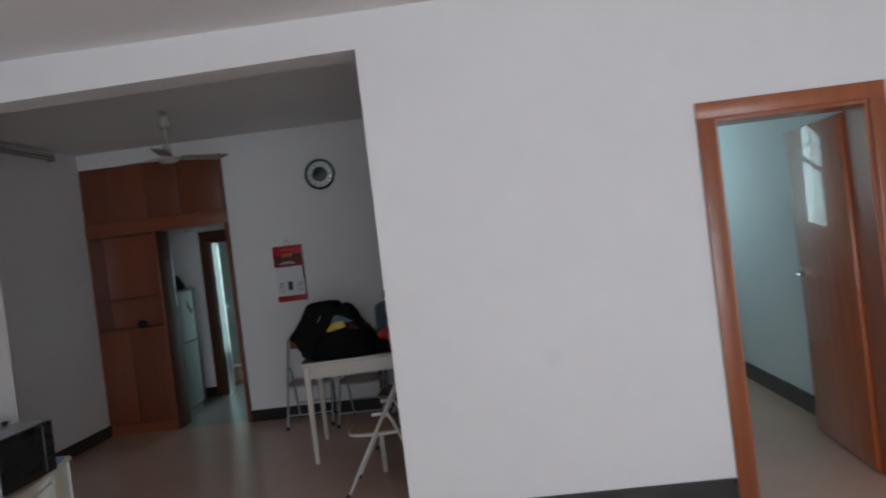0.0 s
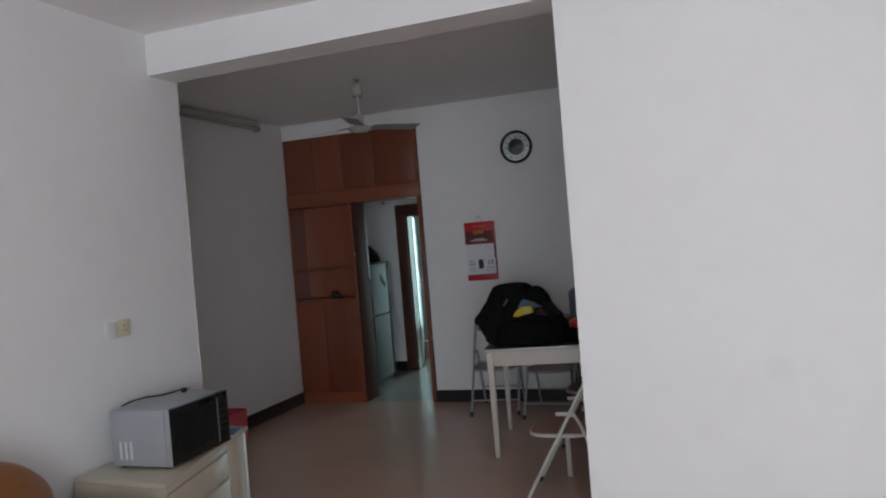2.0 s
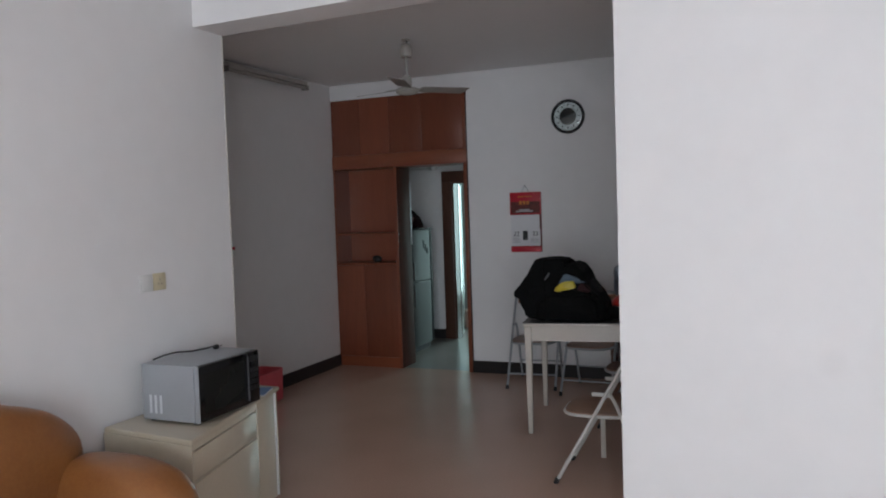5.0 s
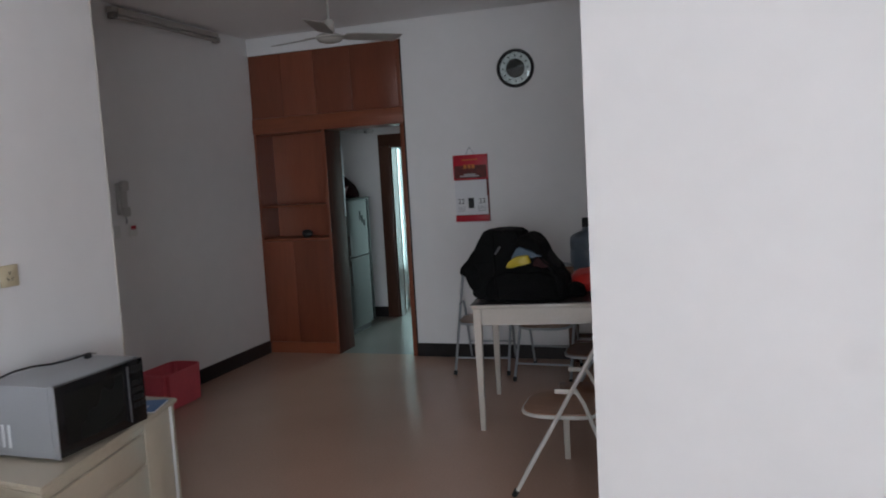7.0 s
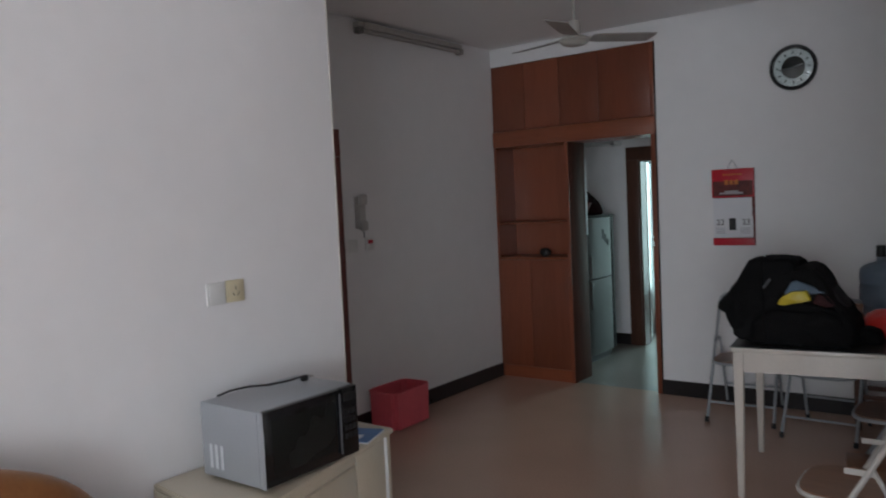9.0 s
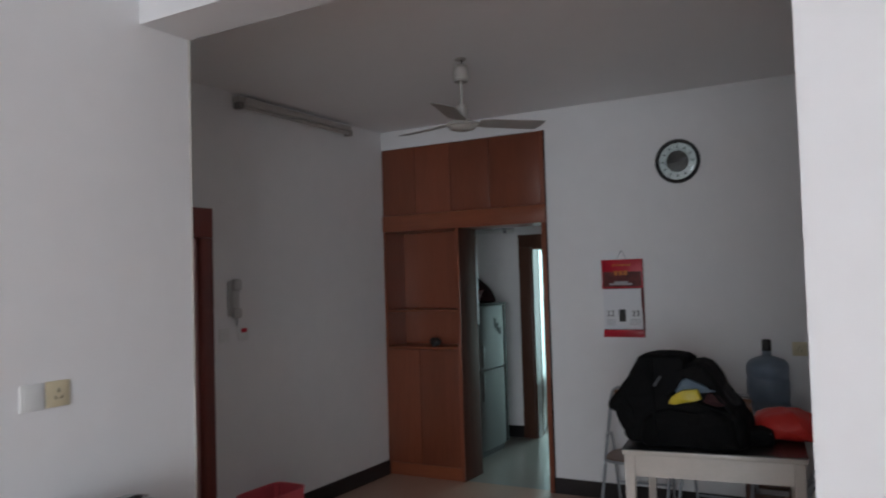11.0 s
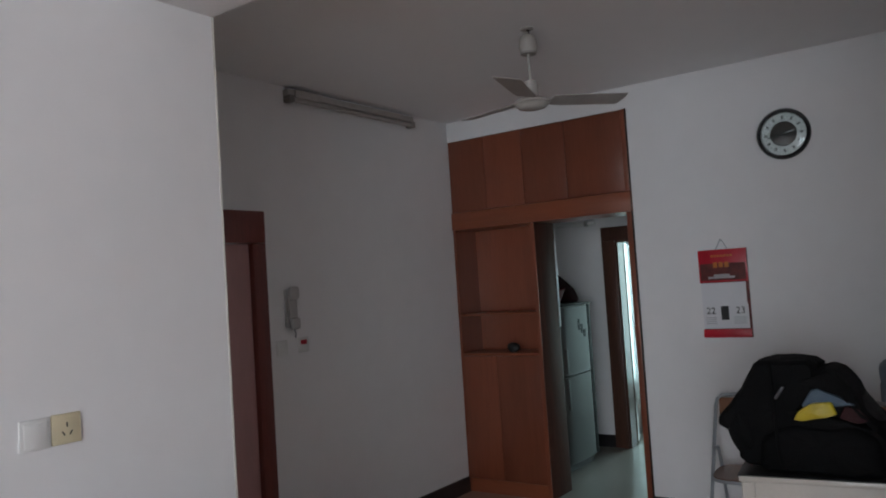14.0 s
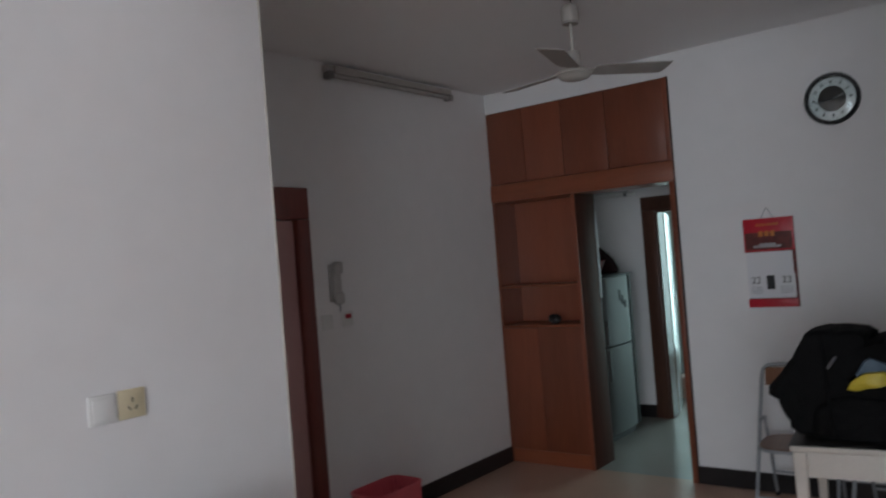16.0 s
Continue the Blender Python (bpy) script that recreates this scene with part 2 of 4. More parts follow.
def glass_material(name, color, rough=0.02):
    mat = bpy.data.materials.new(name)
    mat.use_nodes = True
    b = mat.node_tree.nodes["Principled BSDF"]
    b.inputs["Base Color"].default_value = (*color, 1)
    b.inputs["Transmission Weight"].default_value, b.inputs["Roughness"].default_value, b.inputs["IOR"].default_value = 1.0, rough, 1.45
    return mat


SCUFFED = material("scuffed_white_emulsion", (0.816, 0.806, 0.813), 0.75, vary=0.03, scale=0.55, bump=0.05, bump_scale=70, smudges=(((1.28, 3.99, 0.89), 0.045, 0.06),))
PAINT = material("white_emulsion", (0.816, 0.806, 0.813), 0.75, vary=0.03, scale=0.55, bump=0.05, bump_scale=70)
CEILING = material("ceiling_emulsion", (0.925, 0.92, 0.925), 0.85, vary=0.015, scale=0.7, bump=0.1, bump_scale=60)
FLOOR = floor_material("polished_floor", (0.635, 0.425, 0.335), (0.48, 0.318, 0.25))
# greyer copy of the floor, with the cool kitchen light in its colour
PASSAGE_FLOOR = floor_material("kitchen_lit_grey_floor", (0.42, 0.395, 0.365), (0.31, 0.29, 0.265))
SKIRT = material("black_skirting_tile", (0.022, 0.019, 0.02), 0.3, vary=0.3, scale=5)
VENEER = wood_material("reddish_veneer", (0.258, 0.071, 0.034), (0.2, 0.053, 0.025))
VENEER_WIDE = wood_material("reddish_veneer_lying", (0.295, 0.082, 0.036), (0.225, 0.06, 0.026), along="x")
# cabinet veneer darkened: the shade on the passage side is in this colour
PANEL_SHADED = wood_material("shaded_reddish_veneer", (0.1, 0.04, 0.028), (0.065, 0.026, 0.019), rough=0.7, coat=0.0, specular=0.08)
DOOR_WOOD = wood_material("varnished_door_wood", (0.5, 0.12, 0.03), (0.3, 0.066, 0.018), rough=0.5, coat=0.6, specular=0.3, coat_rough=0.025, coat_ior=1.5)
FRAME_WOOD = wood_material("orange_brown_frame", (0.38, 0.11, 0.04), (0.28, 0.075, 0.028), rough=0.35, coat=0.3)
DARK_WOOD = wood_material("dark_brown_frame", (0.13, 0.055, 0.035), (0.07, 0.03, 0.02))
GLOSSY_DARK_WOOD = wood_material("varnished_dark_wood", (0.14, 0.062, 0.04), (0.08, 0.034, 0.023), rough=0.4, coat=0.7, coat_rough=0.18)
MAROON_WOOD = wood_material("maroon_stained_frame", (0.24, 0.055, 0.04), (0.16, 0.036, 0.028))
PINK_DOOR = material("pinkish_brown_door", (0.56, 0.32, 0.31), 0.45, vary=0.08, scale=2, stretch=(4, 4, 0.5))
CREAM = material("cream_lacquer", (0.58, 0.51, 0.4), 0.32, vary=0.05, scale=4, coat=0.2)
# pale tone holds the highlight of the rounded, worn wall corner
LIT_EDGE = material("lit_worn_plaster_edge", (0.72, 0.69, 0.63), 0.8, vary=0.14, scale=14, bump=0.4, bump_scale=60)
CREAM_EDGE = material("worn_cream_edge", (0.62, 0.56, 0.46), 0.5, vary=0.16, scale=9)
GAP = material("dark_gap", (0.02, 0.014, 0.01), 0.8, vary=0.2)
SILVER = material("silver_painted_steel", (0.38, 0.4, 0.43), 0.4, metal=0.25, vary=0.04, scale=6)
VENT = material("pale_vent_steel", (0.7, 0.72, 0.75), 0.4, metal=0.2, vary=0.03)
BLACK_GLOSS = material("black_glossy_plastic", (0.009, 0.009, 0.01), 0.13, vary=0.2, scale=5)
BLACK_GLASS = material("dark_door_window", (0.012, 0.013, 0.012), 0.25, vary=0.2, scale=5)
BLACK_MATT = material("black_plastic", (0.014, 0.014, 0.015), 0.45, vary=0.2, scale=8)
BLACK_CLOTH = material("black_nylon", (0.0055, 0.0055, 0.006), 0.8, vary=0.4, scale=8, bump=0.5, bump_scale=300, specular=0.14)
STRAP = material("black_webbing", (0.007, 0.007, 0.008), 0.8, vary=0.3, scale=30, bump=0.4, bump_scale=500)
STRAP_GREY = material("grey_webbing", (0.09, 0.09, 0.1), 0.6, vary=0.2, scale=30)
YELLOW = material("yellow_plastic_film", (0.52, 0.4, 0.02), 0.4, vary=0.12, scale=12, bump=0.3, bump_scale=50)
PALE_BLUE = material("pale_blue_cloth", (0.1, 0.145, 0.195), 0.8, vary=0.15, scale=14, bump=0.4, bump_scale=120)
RED_CLOTH = material("red_plastic_bag", (0.62, 0.03, 0.022), 0.42, vary=0.14, scale=9, bump=0.5, bump_scale=40)
# near black, so that the heap also gives the shadow above the fridge
BUNDLE = material("dark_shade_bundle", (0.03, 0.009, 0.011), 0.9, vary=0.3, scale=8, bump=0.4, bump_scale=120, specular=0.1)
RED_BIN = material("red_bin_plastic", (0.76, 0.12, 0.15), 0.38, vary=0.1, scale=5)
DARK_RED = material("dark_red_plastic", (0.16, 0.012, 0.016), 0.7, vary=0.2, scale=6)
WINE_CLOTH = material("wine_red_cloth", (0.035, 0.006, 0.008), 0.85, vary=0.3, scale=12, bump=0.3, bump_scale=120)
LEATHER = material("tan_leather", (0.34, 0.14, 0.042), 0.3, vary=0.1, scale=4, bump=0.35, bump_scale=160, second=(0.2, 0.07, 0.02))
WHITE_TUBE = material("white_enamelled_tube", (0.56, 0.54, 0.51), 0.35, vary=0.06, scale=20)
SEAT_WOOD = wood_material("brown_seat_board", (0.3, 0.14, 0.075), (0.19, 0.08, 0.042), along="y")
TABLE_WHITE = material("off_white_table_paint", (0.55, 0.5, 0.45), 0.35, vary=0.06, scale=6, coat=0.5)
TABLE_CLOTH = material("dark_table_mat", (0.03, 0.03, 0.028), 0.32, vary=0.4, scale=11, bump=0.35, bump_scale=30)
FAN_WHITE = material("aged_white_enamel", (0.5, 0.47, 0.44), 0.4, vary=0.1, scale=8)
FAN_GREY = material("dusty_fan_blade", (0.36, 0.33, 0.31), 0.5, vary=0.15, scale=9)
DUSTY_TUBE = material("dusty_glass_tube", (0.46, 0.43, 0.41), 0.5, vary=0.12, scale=9)
CUP_ENAMEL = material("glossy_enamel", (0.52, 0.49, 0.45), 0.14, vary=0.05, scale=12)
DUSTY_CAP = material("dusty_dark_cap", (0.22, 0.2, 0.19), 0.6, vary=0.2, scale=30)
CHROME = material("chrome", (0.75, 0.75, 0.76), 0.16, metal=1.0, vary=0.04)
WHITE_PLASTIC = material("white_plastic", (0.74, 0.74, 0.73), 0.35, vary=0.03, scale=12)
YELLOWED = material("yellowed_plastic", (0.66, 0.58, 0.4), 0.4, vary=0.07, scale=20)
GREYED = material("greyed_plastic", (0.52, 0.5, 0.49), 0.45, vary=0.08, scale=20)
CLOCK_FACE = material("white_clock_face", (0.44, 0.44, 0.45), 0.3, vary=0.02, scale=20)
INK = material("black_print", (0.02, 0.02, 0.022), 0.5, vary=0.2)
GREY_INK = material("grey_print", (0.3, 0.31, 0.34), 0.6, vary=0.1)
PAPER = material("white_paper", (0.74, 0.74, 0.77), 0.6, vary=0.03, scale=10)
CAL_RED = material("red_calendar_print", (0.5, 0.012, 0.03), 0.35, vary=0.08, scale=14)
CAL_DARK = material("dark_red_photo_print", (0.16, 0.02, 0.016), 0.35, vary=0.5, scale=22)
PRINT_GREY = material("pale_grey_print", (0.42, 0.4, 0.42), 0.4, vary=0.25, scale=30)
CAL_GOLD = material("orange_gold_print", (0.6, 0.2, 0.03), 0.35, vary=0.2, scale=20)
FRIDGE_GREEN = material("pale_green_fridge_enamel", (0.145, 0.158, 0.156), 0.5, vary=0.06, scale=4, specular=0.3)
FRIDGE_EDGE = material("dark_grey_enamel", (0.03, 0.035, 0.036), 0.55, vary=0.15, scale=9, specular=0.2)
BLUE_PRINT = material("blue_glossy_print", (0.08, 0.2, 0.45), 0.3, vary=0.2, scale=12)
JUG = glass_material("pale_blue_jug_plastic", (0.36, 0.44, 0.53), 0.38)
PANE = glass_material("window_glass", (0.95, 0.98, 0.97))
BOX_CARD = material("pinkish_cardboard", (0.5, 0.34, 0.28), 0.8, vary=0.1, scale=8)
TILE = material("white_kitchen_tile", (0.58, 0.61, 0.59), 0.2, vary=0.03, scale=5)
BED_WALL = material("bedroom_emulsion", (0.72, 0.76, 0.77), 0.7, vary=0.025, scale=1.0, bump=0.1, bump_scale=70)
ALU = material("white_window_frame", (0.7, 0.71, 0.71), 0.4, vary=0.03)
GROUND = material("courtyard_ground", (0.2, 0.2, 0.18), 0.9, vary=0.2, scale=0.3)

# ---- structure: living room, dining room, passage, kitchen, bedroom ----
TOP = 2.795
structure("floor", boxes((-3.6, -4.0, -0.12, 4.4, 7.33, 0.0)), FLOOR, "polished brownish floor", "floor")
structure("floor_bedroom", boxes((0.55, 7.33, -0.12, 4.4, 11.6, 0.0)), FLOOR, "polished brownish floor", "floor")
# greyed floor slab: the tint of the kitchen light is painted in
structure("floor_passage", boxes((-3.6, 7.33, -0.12, 0.55, 11.6, 0.0)), PASSAGE_FLOOR, "floor of the passage and kitchen, greyed for the kitchen light", "floor")
structure("ceiling", boxes((-3.6, -4.0, TOP, 4.4, 11.6, TOP + 0.12)), CEILING, "plain white painted ceiling", "ceiling")
structure("ground", boxes((-400, -400, -3.4, 400, 400, -3.2)), GROUND, "open ground outside the flat", "ground")

# living room
structure("wall_living_west", boxes((-2.0, -3.7, 0, -1.833, 4.21, TOP)), PAINT, "white painted wall with scuffs")
structure("wall_living_east", boxes((4.2, -3.7, 0, 4.35, 7.8, TOP)), PAINT, "white painted wall")
structure("wall_living_south", boxes((-2.0, -3.85, 0, 0.3, -3.7, TOP), (4.1, -3.85, 0, 4.35, -3.7, TOP), (0.3, -3.85, 0, 4.1, -3.7, 0.16), (0.3, -3.85, 2.55, 4.1, -3.7, TOP)), PAINT, "white painted window wall")
structure("wall_living_north", boxes((0.42, 3.97, 0, 2.21, 4.21, TOP), (2.985, 3.97, 0, 4.2, 4.21, TOP), (2.21, 3.97, 2.0, 2.985, 4.21, TOP)), SCUFFED, "white painted wall beside the open bedroom door")
structure("beam", prism(bmesh.new(), [(-1.833, 3.97), (0.42, 3.97), (0.42, 4.21), (-1.833, 4.21)], [2.57, 2.6, 2.6, 2.57], TOP), PAINT, "white painted ceiling beam over the wide opening", "beam")

# worn plaster edge of the living room wall; its highlight is a pale strip
structure("trim_lit_wall_edge", prism(bmesh.new(), [(-1.838, 4.207), (-1.831, 4.206), (-1.83, 4.2125), (-1.838, 4.213)], 0.15, TOP - 0.002), LIT_EDGE, "pale strip for the highlight on the worn plaster edge", "trim")

# dining room
structure("wall_dining_west", boxes((-3.1, 4.09, 0, -2.955, 4.45, TOP), (-3.1, 5.33, 0, -2.955, 9.0, TOP), (-3.1, 4.45, 1.98, -2.955, 5.33, TOP)), PAINT, "white painted wall with intercom")
structure("wall_dining_south", boxes((-2.955, 4.09, 0, -2.0, 4.21, TOP)), PAINT, "white painted wall")
structure("wall_dining_east", prism(bmesh.new(), [(0.42, 4.21), (0.55, 4.21), (0.55, 7.8), (0.42, 7.8), (0.42, 7.42), (0.35, 7.29)], 0, TOP), PAINT, "white painted wall")
structure("wall_dining_north", boxes((-1.51, 7.29, 0, 0.352, 7.42, TOP), (-2.955, 7.29, 2.648, -1.51, 7.42, TOP)), PAINT, "white painted wall with clock and calendar")

# passage and kitchen
structure("wall_passage_north", boxes((-3.1, 9.0, 0, -2.364, 9.12, TOP), (-1.626, 9.0, 0, 0.55, 9.12, TOP), (-2.364, 9.0, 1.864, -1.626, 9.12, TOP)), PAINT, "white painted passage wall")
structure("ceiling_passage", boxes((-2.953, 7.63, 2.075, 0.418, 8.998, 2.135)), CEILING, "low ceiling under the loft over the passage", "ceiling")
structure("wall_passage_east", boxes((0.42, 7.8, 0, 0.55, 9.0, TOP)), PAINT, "white painted wall")
structure("wall_kitchen_west", boxes((-3.5, 9.12, 0, -3.38, 11.4, TOP)), TILE, "white tiled kitchen wall")
structure("wall_kitchen_north", boxes((-3.5, 11.4, 0, -2.8, 11.52, TOP), (-1.0, 11.4, 0, -0.4, 11.52, TOP), (-2.8, 11.4, 0, -1.0, 11.52, 0.15), (-2.8, 11.4, 2.25, -1.0, 11.52, TOP)), TILE, "white tiled kitchen wall")
structure("wall_kitchen_east", boxes((-0.55, 9.12, 0, -0.4, 11.4, TOP)), TILE, "white tiled kitchen wall")

# bedroom
structure("wall_bedroom_east", boxes((3.14, 4.21, 0, 3.26, 7.8, TOP)), BED_WALL, "pale bedroom wall")
structure("wall_bedroom_north", boxes((0.55, 7.68, 0, 1.7, 7.8, TOP), (2.72, 7.68, 0, 3.14, 7.8, TOP), (1.7, 7.68, 0, 2.72, 7.8, 1.35), (1.7, 7.68, 2.6, 2.72, 7.8, TOP)), BED_WALL, "pale bedroom wall with a window")

# skirting
structure("baseboard_living_north", boxes((0.424, 3.956, 0, 2.122, 3.968, 0.146)), SKIRT, "black skirting", "baseboard")
structure("baseboard_living_west", boxes((-1.831, -3.6, 0, -1.82, 4.2, 0.146)), SKIRT, "black skirting", "baseboard")
structure("baseboard_dining_west", boxes((-2.953, 5.4, 0, -2.94, 7.286, 0.112)), SKIRT, "black skirting", "baseboard")
structure("baseboard_dining_north", boxes((-1.508, 7.277, 0, 0.338, 7.288, 0.112)), SKIRT, "black skirting", "baseboard")
structure("baseboard_dining_east", prism(bmesh.new(), [(0.418, 4.212), (0.35, 7.275), (0.338, 7.275), (0.406, 4.212)], 0, 0.112), SKIRT, "black skirting", "baseboard")
structure("baseboard_passage", boxes((-2.95, 8.987, 0, -2.488, 8.998, 0.112)), SKIRT, "black skirting", "baseboard")
structure("baseboard_bedroom", boxes((3.127, 4.24, 0, 3.138, 7.66, 0.14)), SKIRT, "dark skirting in the bedroom", "baseboard")


def window(name, x0, x1, y, z0, z1, count, label, m=None):
    """A framed window with glass panes, in a wall across y."""
    w = tagged(new(name), label, "window", kind="structure")
    if m is not None:
        w.matrix_world = m
    t = 0.05
    part("window_frame", boxes((x0, y - 0.03, z0, x1, y + 0.03, z0 + t), (x0, y - 0.03, z1 - t, x1, y + 0.03, z1), (x0, y - 0.03, z0 + t, x0 + t, y + 0.03, z1 - t), (x1 - t, y - 0.03, z0 + t, x1, y + 0.03, z1 - t)), ALU, w, smooth=False)
    step = (x1 - x0 - 2 * t) / count
    for i in range(count):
        a = x0 + t + i * step
        pane = part("pane", boxes((a + 0.004, y - 0.004, z0 + t, a + step - 0.004, y + 0.004, z1 - t)), PANE, w, smooth=False)
        pane.visible_shadow = False
        if i:
            part("mullion", boxes((a - 0.02, y - 0.028, z0 + t, a + 0.02, y + 0.028, z1 - t)), ALU, w, smooth=False)
    part("window_sill", boxes((x0 - 0.04, y - 0.12, z0 - 0.03, x1 + 0.04, y + 0.05, z0)), ALU, w, smooth=False)
    return w


window("window_1", 0.3, 4.1, -3.78, 0.16, 2.55, 4, "wide living room balcony window")
bed_window = window("window_2", 1.7, 2.72, 7.72, 1.35, 2.6, 2, "bedroom window with bright daylight")
part("transom", boxes((1.75, 7.695, 2.08, 2.67, 7.745, 2.14)), ALU, bed_window, smooth=False)
window("window_3", -2.8, -1.0, 11.46, 0.15, 2.25, 2, "tall kitchen window")


def door_frame(name, x0, x1, z1, y0, y1, wide, material_, label):
    """Architrave on the near face, with linings through the wall."""
    f = tagged(new(name), label, "door frame", kind="structure")
    part("architrave", boxes((x0 - wide, y0 - 0.018, 0, x0, y0, z1), bevel=0.003), material_, f)
    part("architrave", boxes((x1, y0 - 0.018, 0, x1 + wide, y0, z1), bevel=0.003), material_, f)
    part("head_board", boxes((x0 - wide, y0 - 0.019, z1, x1 + wide, y0, z1 + wide), bevel=0.003), material_, f)
    part("lining", boxes((x0 - 0.002, y0, 0, x0 + 0.02, y1, z1 - 0.02)), material_, f, smooth=False)
    part("lining", boxes((x1 - 0.02, y0, 0, x1 + 0.002, y1, z1 - 0.02)), material_, f, smooth=False)
    part("lining", boxes((x0, y0, z1 - 0.02, x1, y1, z1 + 0.002)), material_, f, smooth=False)
    return f


door_frame("door_frame_1", 2.21, 2.985, 1.998, 3.968, 4.215, 0.085, FRAME_WOOD, "orange-brown wooden frame of the bedroom door")

# open bedroom leaf
leaf = tagged(new("door_1"), "varnished reddish wooden door standing open", "door", kind="structure")
leaf.matrix_world = pose(2.966, 4.225, 0, 0, 0, 86.5)
part("panel_board", boxes((0, -0.02, 0.012, 0.9, 0.02, 1.97), bevel=0.004), DOOR_WOOD, leaf)
plate = part("door_handle", boxes((0.82, 0.02, 0.99, 0.85, 0.027, 1.1), bevel=0.004), CHROME, leaf, "chrome door handle")
part("lever", tube(tube(bmesh.new(), [(0.832, 0.028, 1.05), (0.832, 0.07, 1.05)], 0.011), [(0.838, 0.062, 1.05), (0.79, 0.066, 1.05), (0.735, 0.062, 1.048)], 0.009), CHROME, plate)

# flat's entrance door in the west wall
entry = tagged(new("door_2"), "pinkish brown entrance door in a dark reddish frame", "door", kind="structure")
entry.matrix_world = pose(-2.955, 0, 0)
part("door_leaf", boxes((-0.05, 4.468, 0.01, -0.012, 5.296, 1.855), bevel=0.003), PINK_DOOR, entry, "plain pinkish brown door leaf")
part("frame_post", boxes((-0.14, 5.302, 0, 0.016, 5.395, 1.86), bevel=0.003), MAROON_WOOD, entry)
part("frame_post", boxes((-0.14, 4.36, 0, 0.016, 4.465, 1.86), bevel=0.003), MAROON_WOOD, entry)
part("frame_head", boxes((-0.14, 4.36, 1.862, 0.017, 5.396, 2.04), bevel=0.003), MAROON_WOOD, entry)

# passage door frame
door_frame("door_frame_2", -2.36, -1.63, 1.86, 8.998, 9.125, 0.125, DARK_WOOD, "dark brown wooden frame of the kitchen door")
leaf = tagged(new("door_3"), "dark brown varnished kitchen door standing wide open", "door", kind="structure")
leaf.matrix_world = pose(-2.36, 9.15, 0, 0, 0, 108)
part("door_leaf", boxes((0, -0.02, 0.01, 0.72, 0.02, 1.84), bevel=0.003), GLOSSY_DARK_WOOD, leaf)
part("door_handle", tube(boxes((0.655, -0.028, 0.92, 0.69, -0.02, 1.08), bevel=0.003), [(0.672, -0.03, 1.02), (0.672, -0.06, 1.02), (0.6, -0.062, 1.02)], 0.008), CHROME, leaf, "chrome lever handle")

# ---- built-in cabinet wall ----
unit = thing("built_in_cabinet", pose(-2.955, 7.29, 0), "reddish wood-veneer cabinet with open niche and four top doors", "cabinet")
W = 1.445
part("side_panel", boxes((0.003, 0, 0, 0.022, 0.3, 1.965)), VENEER, unit, smooth=False)
part("side_panel", boxes((0.675, -0.004, 0, 0.705, 0.3, 1.965), bevel=0.002), PANEL_SHADED, unit, "brown side panel with its shade put into the veneer")
part("front_edging", boxes((0.675, -0.01, 0, 0.706, -0.004, 1.965), bevel=0.002), VENEER, unit)
part("edge_trim", boxes((0.706, 0.283, 1.2, 0.713, 0.299, 1.83), bevel=0.002), VENT, unit, "pale metal edge strip")
part("back_panel", boxes((0.022, 0.285, 0.1, 0.675, 0.3, 1.965)), VENEER, unit, smooth=False)
part("plinth", boxes((0.022, 0.006, 0, 0.675, 0.28, 0.1)), VENEER_WIDE, unit, smooth=False)
part("counter_board", boxes((0.022, -0.006, 1.016, 0.675, 0.284, 1.035), bevel=0.002), VENEER_WIDE, unit)
part("shelf", boxes((0.022, 0.01, 1.312, 0.675, 0.284, 1.328), bevel=0.002), VENEER_WIDE, unit)
part("lower_carcass", boxes((0.024, 0.02, 0.102, 0.673, 0.28, 1.014)), GAP, unit, smooth=False)
for x0, x1 in ((0.025, 0.316), (0.32, 0.672)):
    part("lower_door", boxes((x0, -0.002, 0.104, x1, 0.018, 1.012), bevel=0.002), VENEER, unit)
part("rail", boxes((0.003, -0.012, 1.967, W, 0.02, 2.1), bevel=0.003), VENEER_WIDE, unit)
part("upper_carcass", boxes((0.005, 0.022, 1.967, W - 0.002, 0.32, 2.645)), VENEER_WIDE, unit, smooth=False)
edges_ = [0.004, 0.319, 0.641, 0.984, 1.402]
for a, b in zip(edges_, edges_[1:]):
    part("upper_door", boxes((a + 0.002, -0.001, 2.103, b - 0.002, 0.02, 2.645), bevel=0.002), VENEER, unit)
part("jamb_board", boxes((1.402, -0.016, 0, W - 0.009, 0.14, 1.965), bevel=0.003), VENEER, unit)
part("jamb_board", boxes((1.404, -0.014, 2.102, W - 0.009, 0.02, 2.645), bevel=0.003), VENEER, unit)
# shadow line between jamb and wall, laid on as a dark strip
part("jamb_shadow", boxes((W - 0.008, -0.013, 0.0, W - 0.001, -0.002, 2.648)), GAP, unit, "dark strip for the shadow gap along the wall", smooth=False)

cup = solid("trinket", lathe(blob(bmesh.new(), (0, 0, 0.035), (0.05, 0.035, 0.035), 2.2, 0.25, 20), [(0.028, 0.0), (0.032, 0.02), (0.02, 0.05)], 16), BLACK_MATT, "small black trinket on the cabinet ledge", "ornament", m=pose(-2.53, 7.36, 1.036))

# ---- passage things ----
fr = thing("refrigerator", pose(-2.43, 7.97, 0, 0, 0, 90), "pale green two-door refrigerator in the passage", "refrigerator")
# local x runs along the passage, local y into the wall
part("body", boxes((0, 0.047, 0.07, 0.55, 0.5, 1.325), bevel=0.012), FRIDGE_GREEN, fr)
part("plinth", boxes((0.02, 0.05, 0.0, 0.53, 0.48, 0.068)), BLACK_MATT, fr, smooth=False)


